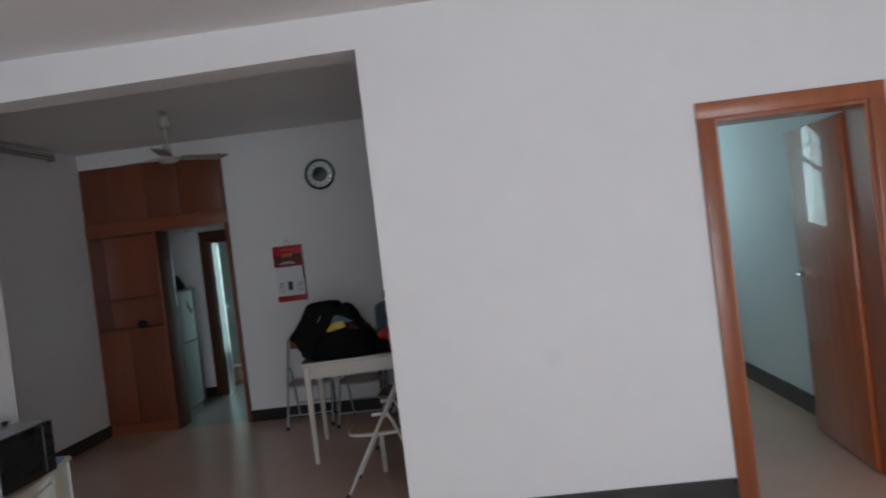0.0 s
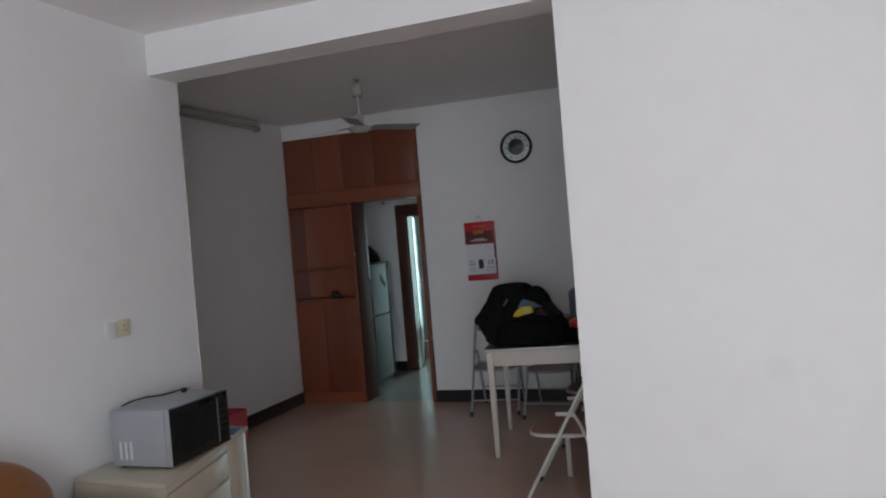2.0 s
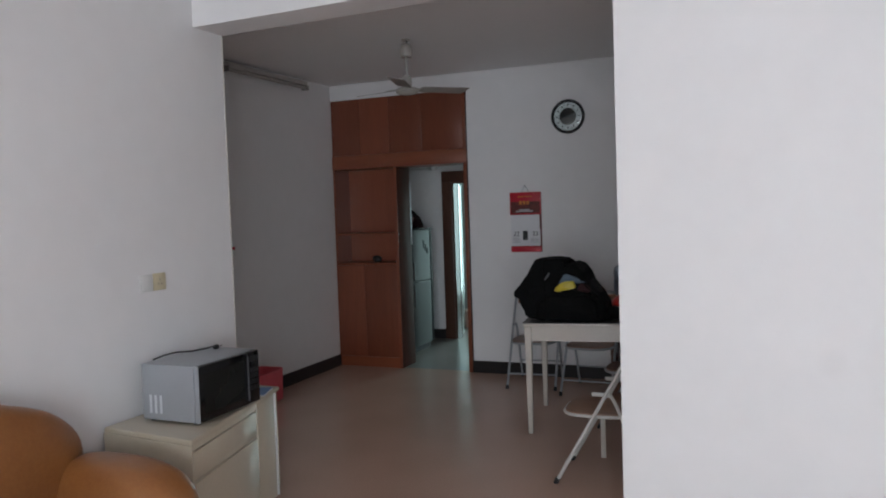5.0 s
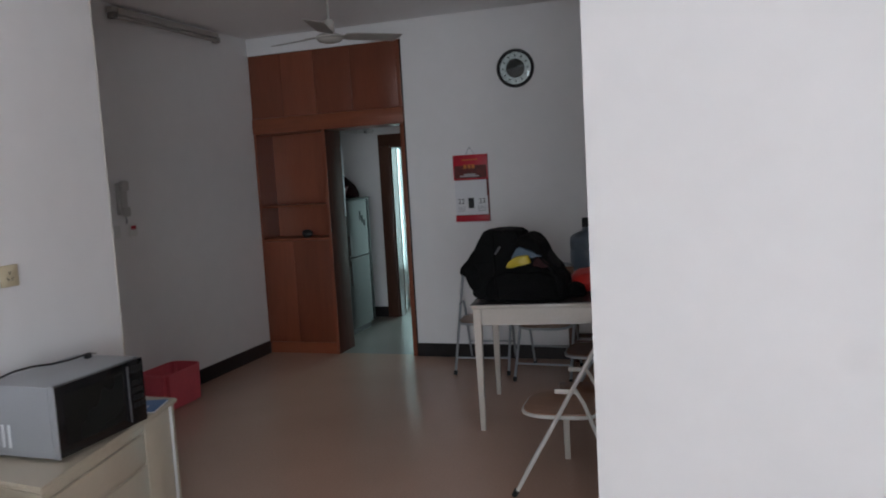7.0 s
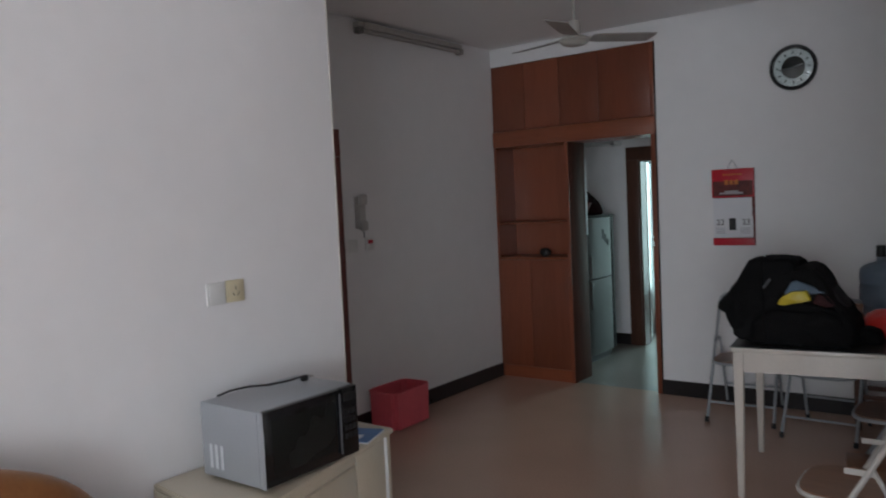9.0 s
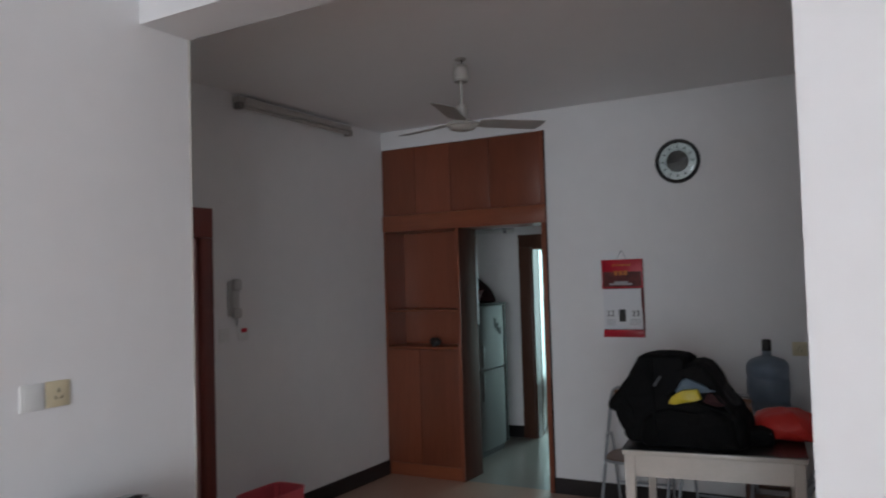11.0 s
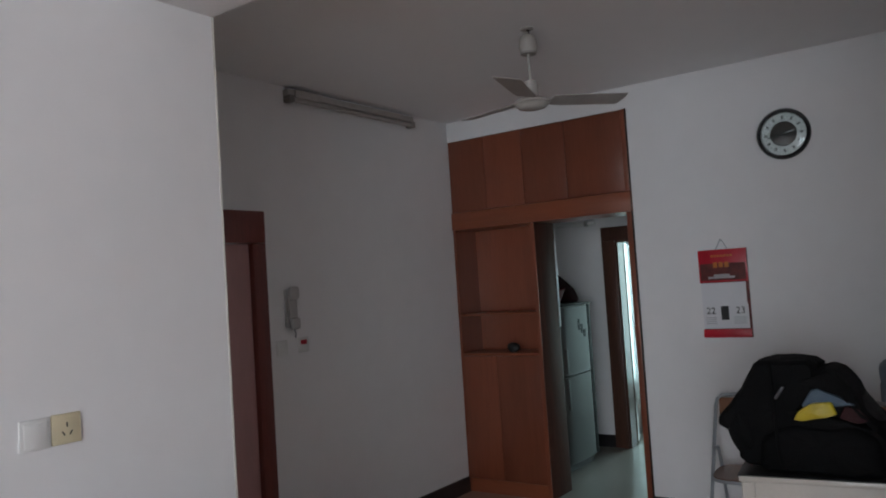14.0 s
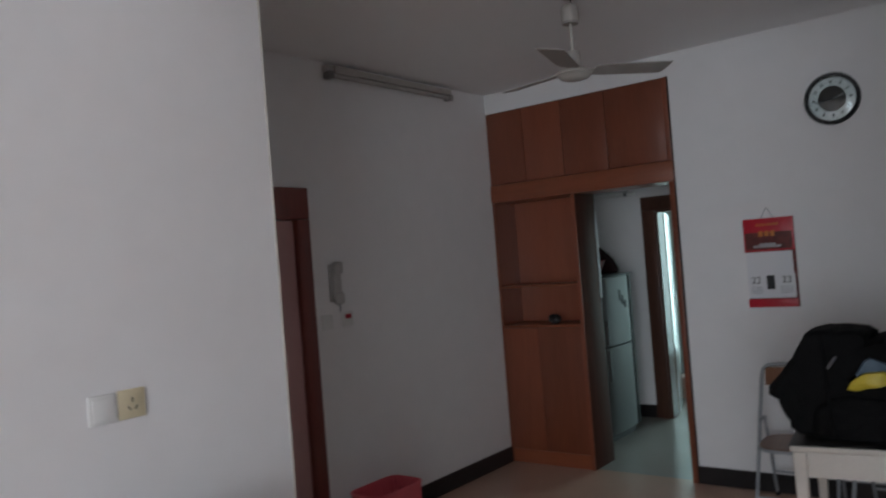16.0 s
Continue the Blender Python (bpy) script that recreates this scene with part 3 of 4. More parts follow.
def fridge_door(z0, z1):
    """A door whose face bows outwards between rounded edges."""
    outline_ = [(0.0, 0.043)] + [(0.25 - 0.25 * math.cos(a), 0.02 - 0.034 * math.sin(a) ** 0.7) for a in [math.pi * k / 16 for k in range(17)]] + [(0.5, 0.043)]
    return prism(bmesh.new(), outline_, z0, z1)


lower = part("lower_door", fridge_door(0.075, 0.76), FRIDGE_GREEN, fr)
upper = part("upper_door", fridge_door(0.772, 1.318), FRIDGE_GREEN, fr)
part("top_cover", boxes((-0.002, -0.012, 1.326, 0.552, 0.5, 1.34), bevel=0.005), FRIDGE_EDGE, fr, "dark grey top cover")
# added dark strip, stands for the shadowed gap beside the fridge
part("shade_strip", boxes((0.503, 0.004, 0.072, 0.55, 0.043, 1.32), bevel=0.006), FRIDGE_EDGE, fr, "dark grey strip for the shade beside the doors")
part("grip", boxes((0.02, -0.016, 0.5, 0.05, 0.006, 0.74), bevel=0.004), FRIDGE_GREEN, lower)
part("grip", boxes((0.02, -0.016, 0.79, 0.05, 0.006, 0.98), bevel=0.004), FRIDGE_GREEN, upper)
for i in range(3):
    part("sticker", boxes((0.26 + 0.05 * i, -0.0165, 1.12 - 0.03 * i, 0.295 + 0.05 * i, -0.01, 1.21 - 0.045 * i)), FRIDGE_EDGE, upper, "dark torn sticker", smooth=False)
solid("plastic_basin", lathe(bmesh.new(), [(0.1, 0), (0.12, 0.01), (0.16, 0.11), (0.17, 0.112), (0.165, 0.12), (0.15, 0.11), (0.11, 0.02)], 28), DARK_RED, "dark red plastic basin on the refrigerator", "basin", m=pose(-2.66, 8.16, 1.341))
# dark reddish heap, shaped to stand in for the shadow behind it too
solid("shade_bundle", pillow(bmesh.new(), [(-0.02, 0.0), (-0.05, 0.14), (0.0, 0.27), (0.09, 0.3), (0.18, 0.24), (0.27, 0.17), (0.35, 0.09), (0.37, 0.0), (0.15, -0.002)], 0.0, 0.15, 0.012, 2.6, 31.0), BUNDLE, "dark reddish heap on the refrigerator, also standing in for wall shadow", "bundle", m=pose(-2.86, 8.4, 1.341))

pipe = thing("water_pipe", pose(-2.94, 8.95, 2.03), "white water pipe with a metal joint in the passage", "pipe")
part("tube", tube(bmesh.new(), [(0.0, 0.0, 0.012), (0.2, 0.0, 0.006), (0.36, 0.0, 0.0), (0.39, 0.02, 0.0), (0.39, 0.048, 0.0)], 0.02, 12), WHITE_PLASTIC, pipe)
part("joint", lathe(bmesh.new(), [(0.02, -0.02), (0.027, -0.018), (0.027, 0.018), (0.02, 0.02)], 16, pose(0.34, 0, 0.002, 0, 90, 0)), CHROME, pipe, "shiny metal joint")
crate = thing("cardboard_box", pose(-2.56, 9.98, 0, 0, 0, 14), "small pinkish cardboard box on the kitchen floor", "box")
part("body", boxes((-0.12, -0.1, 0, 0.12, 0.1, 0.2), bevel=0.003), BOX_CARD, crate)
for s_ in (-1, 1):
    part("flap", box(bmesh.new(), -0.12, -0.05, 0, 0.12, 0.05, 0.004, m=pose(0, s_ * 0.052, 0.203)), BOX_CARD, crate, smooth=False)

# ---- wall things in the dining room ----
clock = thing("wall_clock", pose(-0.555, 7.288, 2.317, 90, 0, 0), "round wall clock with black rim and white dial", "clock")
part("rim", lathe(bmesh.new(), [(0.12, 0.0), (0.146, 0.0), (0.15, 0.01), (0.149, 0.024), (0.14, 0.034), (0.132, 0.033), (0.122, 0.02), (0.12, 0.0)], 64, None, False), BLACK_GLOSS, clock)
part("dial", lathe(bmesh.new(), [(0.1215, 0.004), (0.1215, 0.012)], 64), CLOCK_FACE, clock)
part("dial_centre", lathe(bmesh.new(), [(0.074, 0.0125), (0.074, 0.0145)], 48), BLACK_GLOSS, clock)
for i in range(12):
    a = i * math.tau / 12
    part("hour_mark", box(bmesh.new(), -0.006, 0.088, 0.0125, 0.006, 0.108, 0.0135, m=pose(0, 0, 0, 0, 0, math.degrees(a))), INK, clock, smooth=False)
part("dial_line", box(bmesh.new(), -0.05, -0.002, 0.0148, 0.055, 0.002, 0.0155, m=pose(0, 0, 0, 0, 0, 12)), GREY_INK, clock, smooth=False)
cover = part("cover_glass", lathe(bmesh.new(), [(0.126, 0.027), (0.124, 0.03), (0.09, 0.036), (0.05, 0.0395), (0.012, 0.041), (0.011, 0.039), (0.05, 0.0375), (0.09, 0.034), (0.122, 0.028)], 64), PANE, clock)
cover.visible_shadow = False
part("pointer", box(bmesh.new(), -0.004, -0.015, 0.017, 0.004, 0.06, 0.019, m=pose(0, 0, 0, 0, 0, -75)), GREY_INK, clock, smooth=False)
part("pointer", box(bmesh.new(), -0.003, -0.02, 0.02, 0.003, 0.088, 0.022, m=pose(0, 0, 0, 0, 0, 100)), INK, clock, smooth=False)


def text_part(text, size, m, material_, parent, name="lettering"):
    curve = bpy.data.curves.new(name, "FONT")
    curve.body, curve.size, curve.align_x, curve.align_y, curve.extrude = text, size, "CENTER", "CENTER", 0.0004
    ob = new(name, curve)
    ob.data.materials.append(material_)
    ob.parent, ob.matrix_local = parent, m
    return ob


cal = thing("wall_calendar", pose(-0.966, 7.286, 1.13, 90, 0, 0), "red and white wall calendar showing 22 and 23", "calendar")
# local x right, local y up, local z towards the room
part("backing_sheet", boxes((-0.138, 0.0, 0.0, 0.148, 0.54, 0.004)), CAL_DARK, cal, smooth=False)
head = part("header_card", boxes((-0.144, 0.34, 0.004, 0.144, 0.54, 0.01), bevel=0.002), CAL_RED, cal, "red printed header card")
part("photo", boxes((-0.135, 0.35, 0.01, 0.135, 0.455, 0.0108)), CAL_DARK, head, smooth=False)
part("print_shape", boxes((-0.09, 0.362, 0.0108, 0.07, 0.375, 0.0112)), PRINT_GREY, head, smooth=False)
part("print_shape", boxes((-0.055, 0.375, 0.0108, 0.04, 0.388, 0.0112)), PRINT_GREY, head, smooth=False)
for k in range(3):
    part("print_shape", boxes((-0.055 + 0.034 * k, 0.43, 0.0108, -0.03 + 0.034 * k, 0.462, 0.0114)), CAL_GOLD, head, smooth=False)
for k in range(7):
    part("print_bar", boxes((-0.065 + 0.019 * k, 0.494, 0.01, -0.053 + 0.019 * k, 0.507, 0.0106)), CAL_GOLD, head, smooth=False)
part("sheet", boxes((-0.138, 0.2, 0.004, 0.128, 0.336, 0.0075)), PAPER, cal, smooth=False)
pad = part("date_sheet", boxes((-0.136, 0.055, 0.004, 0.134, 0.205, 0.011)), PAPER, cal, smooth=False)
text_part("22", 0.058, pose(-0.088, 0.163, 0.0118), INK, pad)
text_part("23", 0.058, pose(0.088, 0.163, 0.0118), INK, pad)
part("print_block", boxes((-0.028, 0.108, 0.011, 0.018, 0.192, 0.0118)), INK, pad, smooth=False)
for i in range(4):
    for a, b in ((-0.12, -0.055), (0.045, 0.12)):
        part("print_bar", boxes((a, 0.085 + 0.012 * i, 0.011, b, 0.088 + 0.012 * i, 0.0114)), GREY_INK, pad, smooth=False)
part("footer_card", boxes((-0.142, 0.0, 0.004, 0.142, 0.05, 0.011), bevel=0.002), CAL_RED, cal, "red footer strip")
part("cord", tube(bmesh.new(), [(-0.035, 0.54, 0.005), (-0.008, 0.592, 0.005), (0.0, 0.598, 0.005), (0.008, 0.592, 0.005), (0.035, 0.54, 0.005)], 0.0022, 6), GREY_INK, cal)
part("nail", lathe(bmesh.new(), [(0.004, -0.004), (0.004, 0.012), (0.007, 0.013), (0.006, 0.015)], 10, pose(0, 0.598, 0)), CHROME, cal)


def wall_plate(name, m, material_, label, rocker=True, slots=False, category="switch"):
    p = thing(name, m, label, category)
    part("plate", boxes((-0.043, -0.043, 0, 0.043, 0.043, 0.009), bevel=0.003), material_, p)
    if rocker:
        part("rocker", boxes((-0.033, -0.033, 0.009, 0.033, 0.033, 0.0125), bevel=0.002), material_, p)
    if slots:
        part("face", boxes((-0.03, -0.03, 0.009, 0.03, 0.03, 0.0105), bevel=0.001), material_, p)
        for dx, dy, a in ((-0.011, -0.012, 30), (0.011, -0.012, -30), (0, 0.012, 0)):
            part("slot", box(bmesh.new(), -0.002, -0.007, 0.0105, 0.002, 0.007, 0.0112, m=pose(dx, dy, 0, 0, 0, a)), INK, p, smooth=False)
    return p


# plates face +x on the west walls
WEST = lambda y, z, x: Matrix(((0, 0, 1, x), (1, 0, 0, y), (0, 1, 0, z), (0, 0, 0, 1)))
wall_plate("light_switch", WEST(3.527, 1.222, -1.833), WHITE_PLASTIC, "white light switch beside a yellowed socket")
wall_plate("wall_socket", WEST(3.616, 1.224, -1.833), YELLOWED, "yellowed plastic wall socket", False, True, "socket")
wall_plate("light_switch", WEST(5.485, 1.262, -2.955), WHITE_PLASTIC, "white light switch under the intercom")
red_sw = wall_plate("call_button", WEST(5.652, 1.265, -2.955), WHITE_PLASTIC, "white call switch with a small red label", True, False)
part("red_label", boxes((-0.026, 0.004, 0.0126, 0.024, 0.03, 0.0132)), CAL_RED, red_sw, smooth=False)
wall_plate("wall_socket", Matrix(((1, 0, 0, 0.14), (0, 0, -1, 7.29), (0, 1, 0, 1.068), (0, 0, 0, 1))), YELLOWED, "yellowed double wall socket above the table", False, True, "socket")

phone = thing("intercom_handset", WEST(5.56, 1.48, -2.955), "white intercom handset hanging on the wall", "intercom")
part("cradle", boxes((-0.042, -0.105, 0, 0.042, 0.115, 0.022), bevel=0.01), GREYED, phone)
part("handset", box(box(boxes((-0.03, -0.09, 0.024, 0.03, 0.1, 0.04), bevel=0.008), -0.034, 0.055, 0.028, 0.034, 0.128, 0.062, bevel=0.014), -0.034, -0.118, 0.028, 0.034, -0.05, 0.06, bevel=0.014), GREYED, phone)
part("cord", tube(bmesh.new(), [(0.01, -0.11, 0.02), (0.016, -0.14, 0.03), (0.022, -0.165, 0.02), (0.03, -0.15, 0.012)], 0.004, 6), GREY_INK, phone)

lamp = thing("tube_light", pose(-2.953, 5.6, 2.705), "unlit fluorescent batten light high on the wall", "lamp")
part("batten", boxes((0, 0.0, 0.03, 0.05, 1.21, 0.066), bevel=0.004), FAN_WHITE, lamp)
part("glass_tube", tube(bmesh.new(), [(0.042, 0.04, 0.006), (0.042, 1.17, 0.006)], 0.0135, 12), DUSTY_TUBE, lamp)
for y in (0.0, 1.17):
    part("end_cap", boxes((0.004, y, -0.012, 0.062, y + 0.04, 0.03), bevel=0.004), DUSTY_CAP if y == 0 else FAN_GREY, lamp)
part("starter_cover", boxes((0.051, 0.045, 0.018, 0.066, 0.24, 0.066), bevel=0.003), FAN_WHITE, lamp)

# ---- ceiling fan ----
fan = thing("ceiling_fan", pose(-1.397, 5.766, 0), "aged white three-blade ceiling fan at rest", "fan")
part("ceiling_rose", lathe(bmesh.new(), [(0.026, 2.785), (0.032, 2.788), (0.032, 2.795)], 24), FAN_WHITE, fan)
part("hook", tube(bmesh.new(), [(0, 0, 2.79), (0.01, 0, 2.778), (0.01, 0, 2.765), (0, 0, 2.752)], 0.006, 8), BLACK_MATT, fan)
part("canopy", lathe(bmesh.new(), [(0.012, 2.672), (0.036, 2.672), (0.042, 2.68), (0.044, 2.7), (0.042, 2.73), (0.036, 2.748), (0.022, 2.76), (0.01, 2.762)], 28), FAN_WHITE, fan)
part("canopy_rim", lathe(bmesh.new(), [(0.03, 2.664), (0.038, 2.664), (0.04, 2.674), (0.03, 2.676)], 28), FAN_GREY, fan)
part("rod", tube(bmesh.new(), [(0, 0, 2.51), (0, 0, 2.67)], 0.0075, 12), FAN_WHITE, fan)
part("neck", lathe(bmesh.new(), [(0.016, 2.534), (0.028, 2.53), (0.034, 2.508), (0.034, 2.448)], 24), FAN_WHITE, fan)
part("motor", lathe(bmesh.new(), [(0.03, 2.448), (0.066, 2.442), (0.086, 2.43), (0.088, 2.42), (0.074, 2.412)], 36), FAN_WHITE, fan)
part("bottom_cup", lathe(bmesh.new(), [(0.01, 2.388), (0.04, 2.39), (0.068, 2.398), (0.082, 2.412), (0.07, 2.416)], 36), CUP_ENAMEL, fan, "glossy bottom cup")
blade_bm = bmesh.new()
outline = [(0.1, -0.046), (0.15, -0.057), (0.43, -0.064), (0.478, -0.064), (0.476, -0.02), (0.466, 0.03), (0.456, 0.054), (0.15, 0.052), (0.1, 0.042)]
lo = [blade_bm.verts.new((x, y, -0.0015 - 0.2 * y)) for x, y in outline]
hi = [blade_bm.verts.new((x, y, 0.0025 - 0.2 * y)) for x, y in outline]
blade_bm.faces.new(lo[::-1])
blade_bm.faces.new(hi)
for i in range(len(outline)):
    j = (i + 1) % len(outline)
    blade_bm.faces.new((lo[i], lo[j], hi[j], hi[i]))
blade_mesh = mesh_of("blade", blade_bm, FAN_GREY)
arm_mesh = mesh_of("blade_arm", boxes((0.07, -0.016, 0.002, 0.2, 0.016, 0.007), bevel=0.002), FAN_WHITE)
for a in (46, 166, 286):
    blade = new("blade", blade_mesh)
    blade.parent, blade.matrix_local = fan, pose(0, 0, 2.434, 0, 0, a)
    holder = new("blade_arm", arm_mesh)
    holder.parent, holder.matrix_local = blade, Matrix()

# ---- dining table and what stands on it ----
TABLE = pose(-0.49, 5.515, 0, 0, 0, 7)
table = thing("dining_table", TABLE, "off-white wooden dining table with square tapered legs", "table")
part("tabletop", boxes((-0.0, 0.0, 0.735, 0.78, 0.8, 0.757), bevel=0.004), TABLE_WHITE, table)
part("apron", boxes((0.02, 0.02, 0.635, 0.76, 0.04, 0.734)), TABLE_WHITE, table, smooth=False)
part("apron", boxes((0.02, 0.76, 0.635, 0.76, 0.78, 0.734)), TABLE_WHITE, table, smooth=False)
part("apron", boxes((0.02, 0.042, 0.635, 0.04, 0.758, 0.734)), TABLE_WHITE, table, smooth=False)
part("apron", boxes((0.74, 0.042, 0.635, 0.76, 0.758, 0.734)), TABLE_WHITE, table, smooth=False)


def tapered_leg(x, y, top=0.05, foot=0.03, h=0.734):
    bm = box(bmesh.new(), -0.5, -0.5, 0, 0.5, 0.5, h)
    for v in bm.verts:
        s = top if v.co.z > h / 2 else foot
        v.co.x, v.co.y = x + v.co.x * s, y + v.co.y * s
    bmesh.ops.bevel(bm, geom=list(bm.edges), offset=0.004, segments=1, affect="EDGES")
    return bm


for x, y in ((0.032, 0.032), (0.748, 0.032), (0.032, 0.768), (0.748, 0.768)):
    part("leg", tapered_leg(x, y), TABLE_WHITE, table)
solid("table_mat", boxes((-0.003, -0.003, 0.7575, 0.783, 0.803, 0.7605)), TABLE_CLOTH, "dark glossy mat covering the table", "table mat", m=TABLE)

bag = thing("duffel_bag", pose(0, 0, 0.762), "bulging black nylon bag half open on the table", "bag")
part("body", pillow(bmesh.new(), [(-0.515, 0.03), (-0.53, 0.12), (-0.598, 0.16), (-0.59, 0.2), (-0.51, 0.29), (-0.455, 0.385), (-0.44, 0.412), (-0.42, 0.421), (-0.39, 0.424), (-0.3, 0.421), (-0.235, 0.42), (-0.21, 0.402), (-0.215, 0.37), (-0.23, 0.3), (-0.3, 0.21), (-0.1, 0.2), (0.0, 0.17), (0.04, 0.12), (0.04, 0.0), (-0.2, -0.01), (-0.47, 0.0)], 5.78, 0.17, 0.01, 7.0, 3.0, 22, 7, 1), BLACK_CLOTH, bag)
part("lid", pillow(bmesh.new(), [(-0.3, 0.355), (-0.215, 0.382), (-0.175, 0.39), (-0.135, 0.375), (-0.098, 0.33), (-0.072, 0.275), (-0.045, 0.215), (0.01, 0.16), (0.0, 0.13), (-0.06, 0.215), (-0.11, 0.3), (-0.18, 0.335), (-0.28, 0.345)], 5.785, 0.185, 0.007, 5.0, 8.0, 18, 6, 1), BLACK_CLOTH, bag)
part("lining", pillow(bmesh.new(), [(-0.3, 0.2), (-0.26, 0.35), (-0.13, 0.35), (-0.04, 0.24), (0.0, 0.17), (-0.15, 0.16)], 5.83, 0.13, 0.006, 3.0, 17.0), STRAP, bag)
part("front_pocket", pillow(bmesh.new(), [(-0.44, 0.0), (-0.43, 0.13), (-0.3, 0.195), (-0.22, 0.188), (-0.08, 0.185), (0.0, 0.12), (0.02, 0.0), (-0.1, -0.01)], 5.69, 0.11, 0.013, 4.0, 12.0, 18, 7), BLACK_CLOTH, bag)
part("side_pocket", pillow(bmesh.new(), [(-0.51, 0.04), (-0.56, 0.16), (-0.5, 0.26), (-0.45, 0.2), (-0.42, 0.05)], 5.7, 0.1, 0.008, 3.0, 15.0), BLACK_CLOTH, bag)
part("strap", tube(bmesh.new(), [(-0.37, 5.63, 0.41), (-0.36, 5.6, 0.33), (-0.355, 5.59, 0.22), (-0.35, 5.575, 0.1), (-0.34, 5.58, 0.02)], 0.006, 8), BLACK_CLOTH, bag)
part("buckle", box(bmesh.new(), -0.006, -0.006, -0.028, 0.006, 0.006, 0.028, bevel=0.003, m=pose(-0.335, 5.597, 0.305, 0, 35, 0)), STRAP_GREY, bag)
part("yellow_film", pillow(bmesh.new(), [(-0.285, 0.205), (-0.27, 0.235), (-0.22, 0.27), (-0.155, 0.28), (-0.135, 0.232), (-0.2, 0.216), (-0.26, 0.2)], 5.592, 0.02, 0.006, 4.0, 4.0, 8, 6, 1), YELLOW, bag, "crumpled yellow plastic film")
part("blue_cloth", pillow(bmesh.new(), [(-0.265, 0.25), (-0.235, 0.31), (-0.205, 0.322), (-0.14, 0.296), (-0.075, 0.265), (-0.11, 0.262), (-0.19, 0.25)], 5.622, 0.022, 0.005, 4.0, 6.0, 8, 6, 1), PALE_BLUE, bag, "pale blue cloth inside the bag")

part("red_cloth", pillow(bmesh.new(), [(-0.14, 0.21), (-0.12, 0.262), (-0.07, 0.25), (-0.035, 0.2), (-0.08, 0.19)], 5.63, 0.02, 0.005, 4.0, 9.0, 8, 6, 1), WINE_CLOTH, bag, "dark red cloth inside the bag")

solid("plastic_carrier_bag", pillow(bmesh.new(), [(0.005, 0.04), (0.03, 0.11), (0.1, 0.14), (0.22, 0.145), (0.29, 0.1), (0.335, 0.03), (0.33, 0.0), (0.2, 0.0), (0.05, 0.0)], 6.0, 0.14, 0.016, 2.6, 5.0), RED_CLOTH, "crumpled bright red plastic bag on the table", "plastic bag", m=pose(0, 0, 0.762))
solid("folded_cloth", pillow(bmesh.new(), [(0.0, 0.0), (0.01, 0.07), (0.07, 0.085), (0.13, 0.06), (0.14, 0.0)], 5.82, 0.07, 0.01, 2.6, 25.0), BLACK_CLOTH, "small black cloth heap beside the red bag", "cloth", m=pose(0, 0, 0.762))

# ---- water jug on a small stool ----
stool = thing("stool", pose(-0.03, 7.08, 0), "plain dark wooden stool by the wall", "stool")
part("seat", boxes((-0.15, -0.15, 0.61, 0.15, 0.15, 0.64), bevel=0.006), DARK_WOOD, stool)
for x in (-0.12, 0.12):
    for y in (-0.12, 0.12):
        part("leg", boxes((x - 0.018, y - 0.018, 0, x + 0.018, y + 0.018, 0.61), bevel=0.003), DARK_WOOD, stool)
part("stretcher", boxes((-0.1, -0.128, 0.2, 0.1, -0.112, 0.23), bevel=0.002), DARK_WOOD, stool)
part("stretcher", boxes((-0.1, 0.112, 0.2, 0.1, 0.128, 0.23), bevel=0.002), DARK_WOOD, stool)
jug = thing("water_jug", pose(-0.03, 7.08, 0.642), "pale blue translucent water jug with dark cap", "water jug")
jb = lathe(bmesh.new(), [(0.1, 0.0), (0.118, 0.012), (0.122, 0.03), (0.122, 0.115), (0.117, 0.125), (0.117, 0.14), (0.122, 0.15), (0.122, 0.25), (0.117, 0.26), (0.117, 0.275), (0.122, 0.285), (0.122, 0.335), (0.117, 0.355), (0.095, 0.378), (0.06, 0.392), (0.03, 0.4), (0.025, 0.41), (0.025, 0.445)], 48)
part("bottle", jb, JUG, jug)
part("cap", lathe(bmesh.new(), [(0.026, 0.43), (0.028, 0.434), (0.027, 0.492), (0.023, 0.5)], 24), BLACK_MATT, jug)


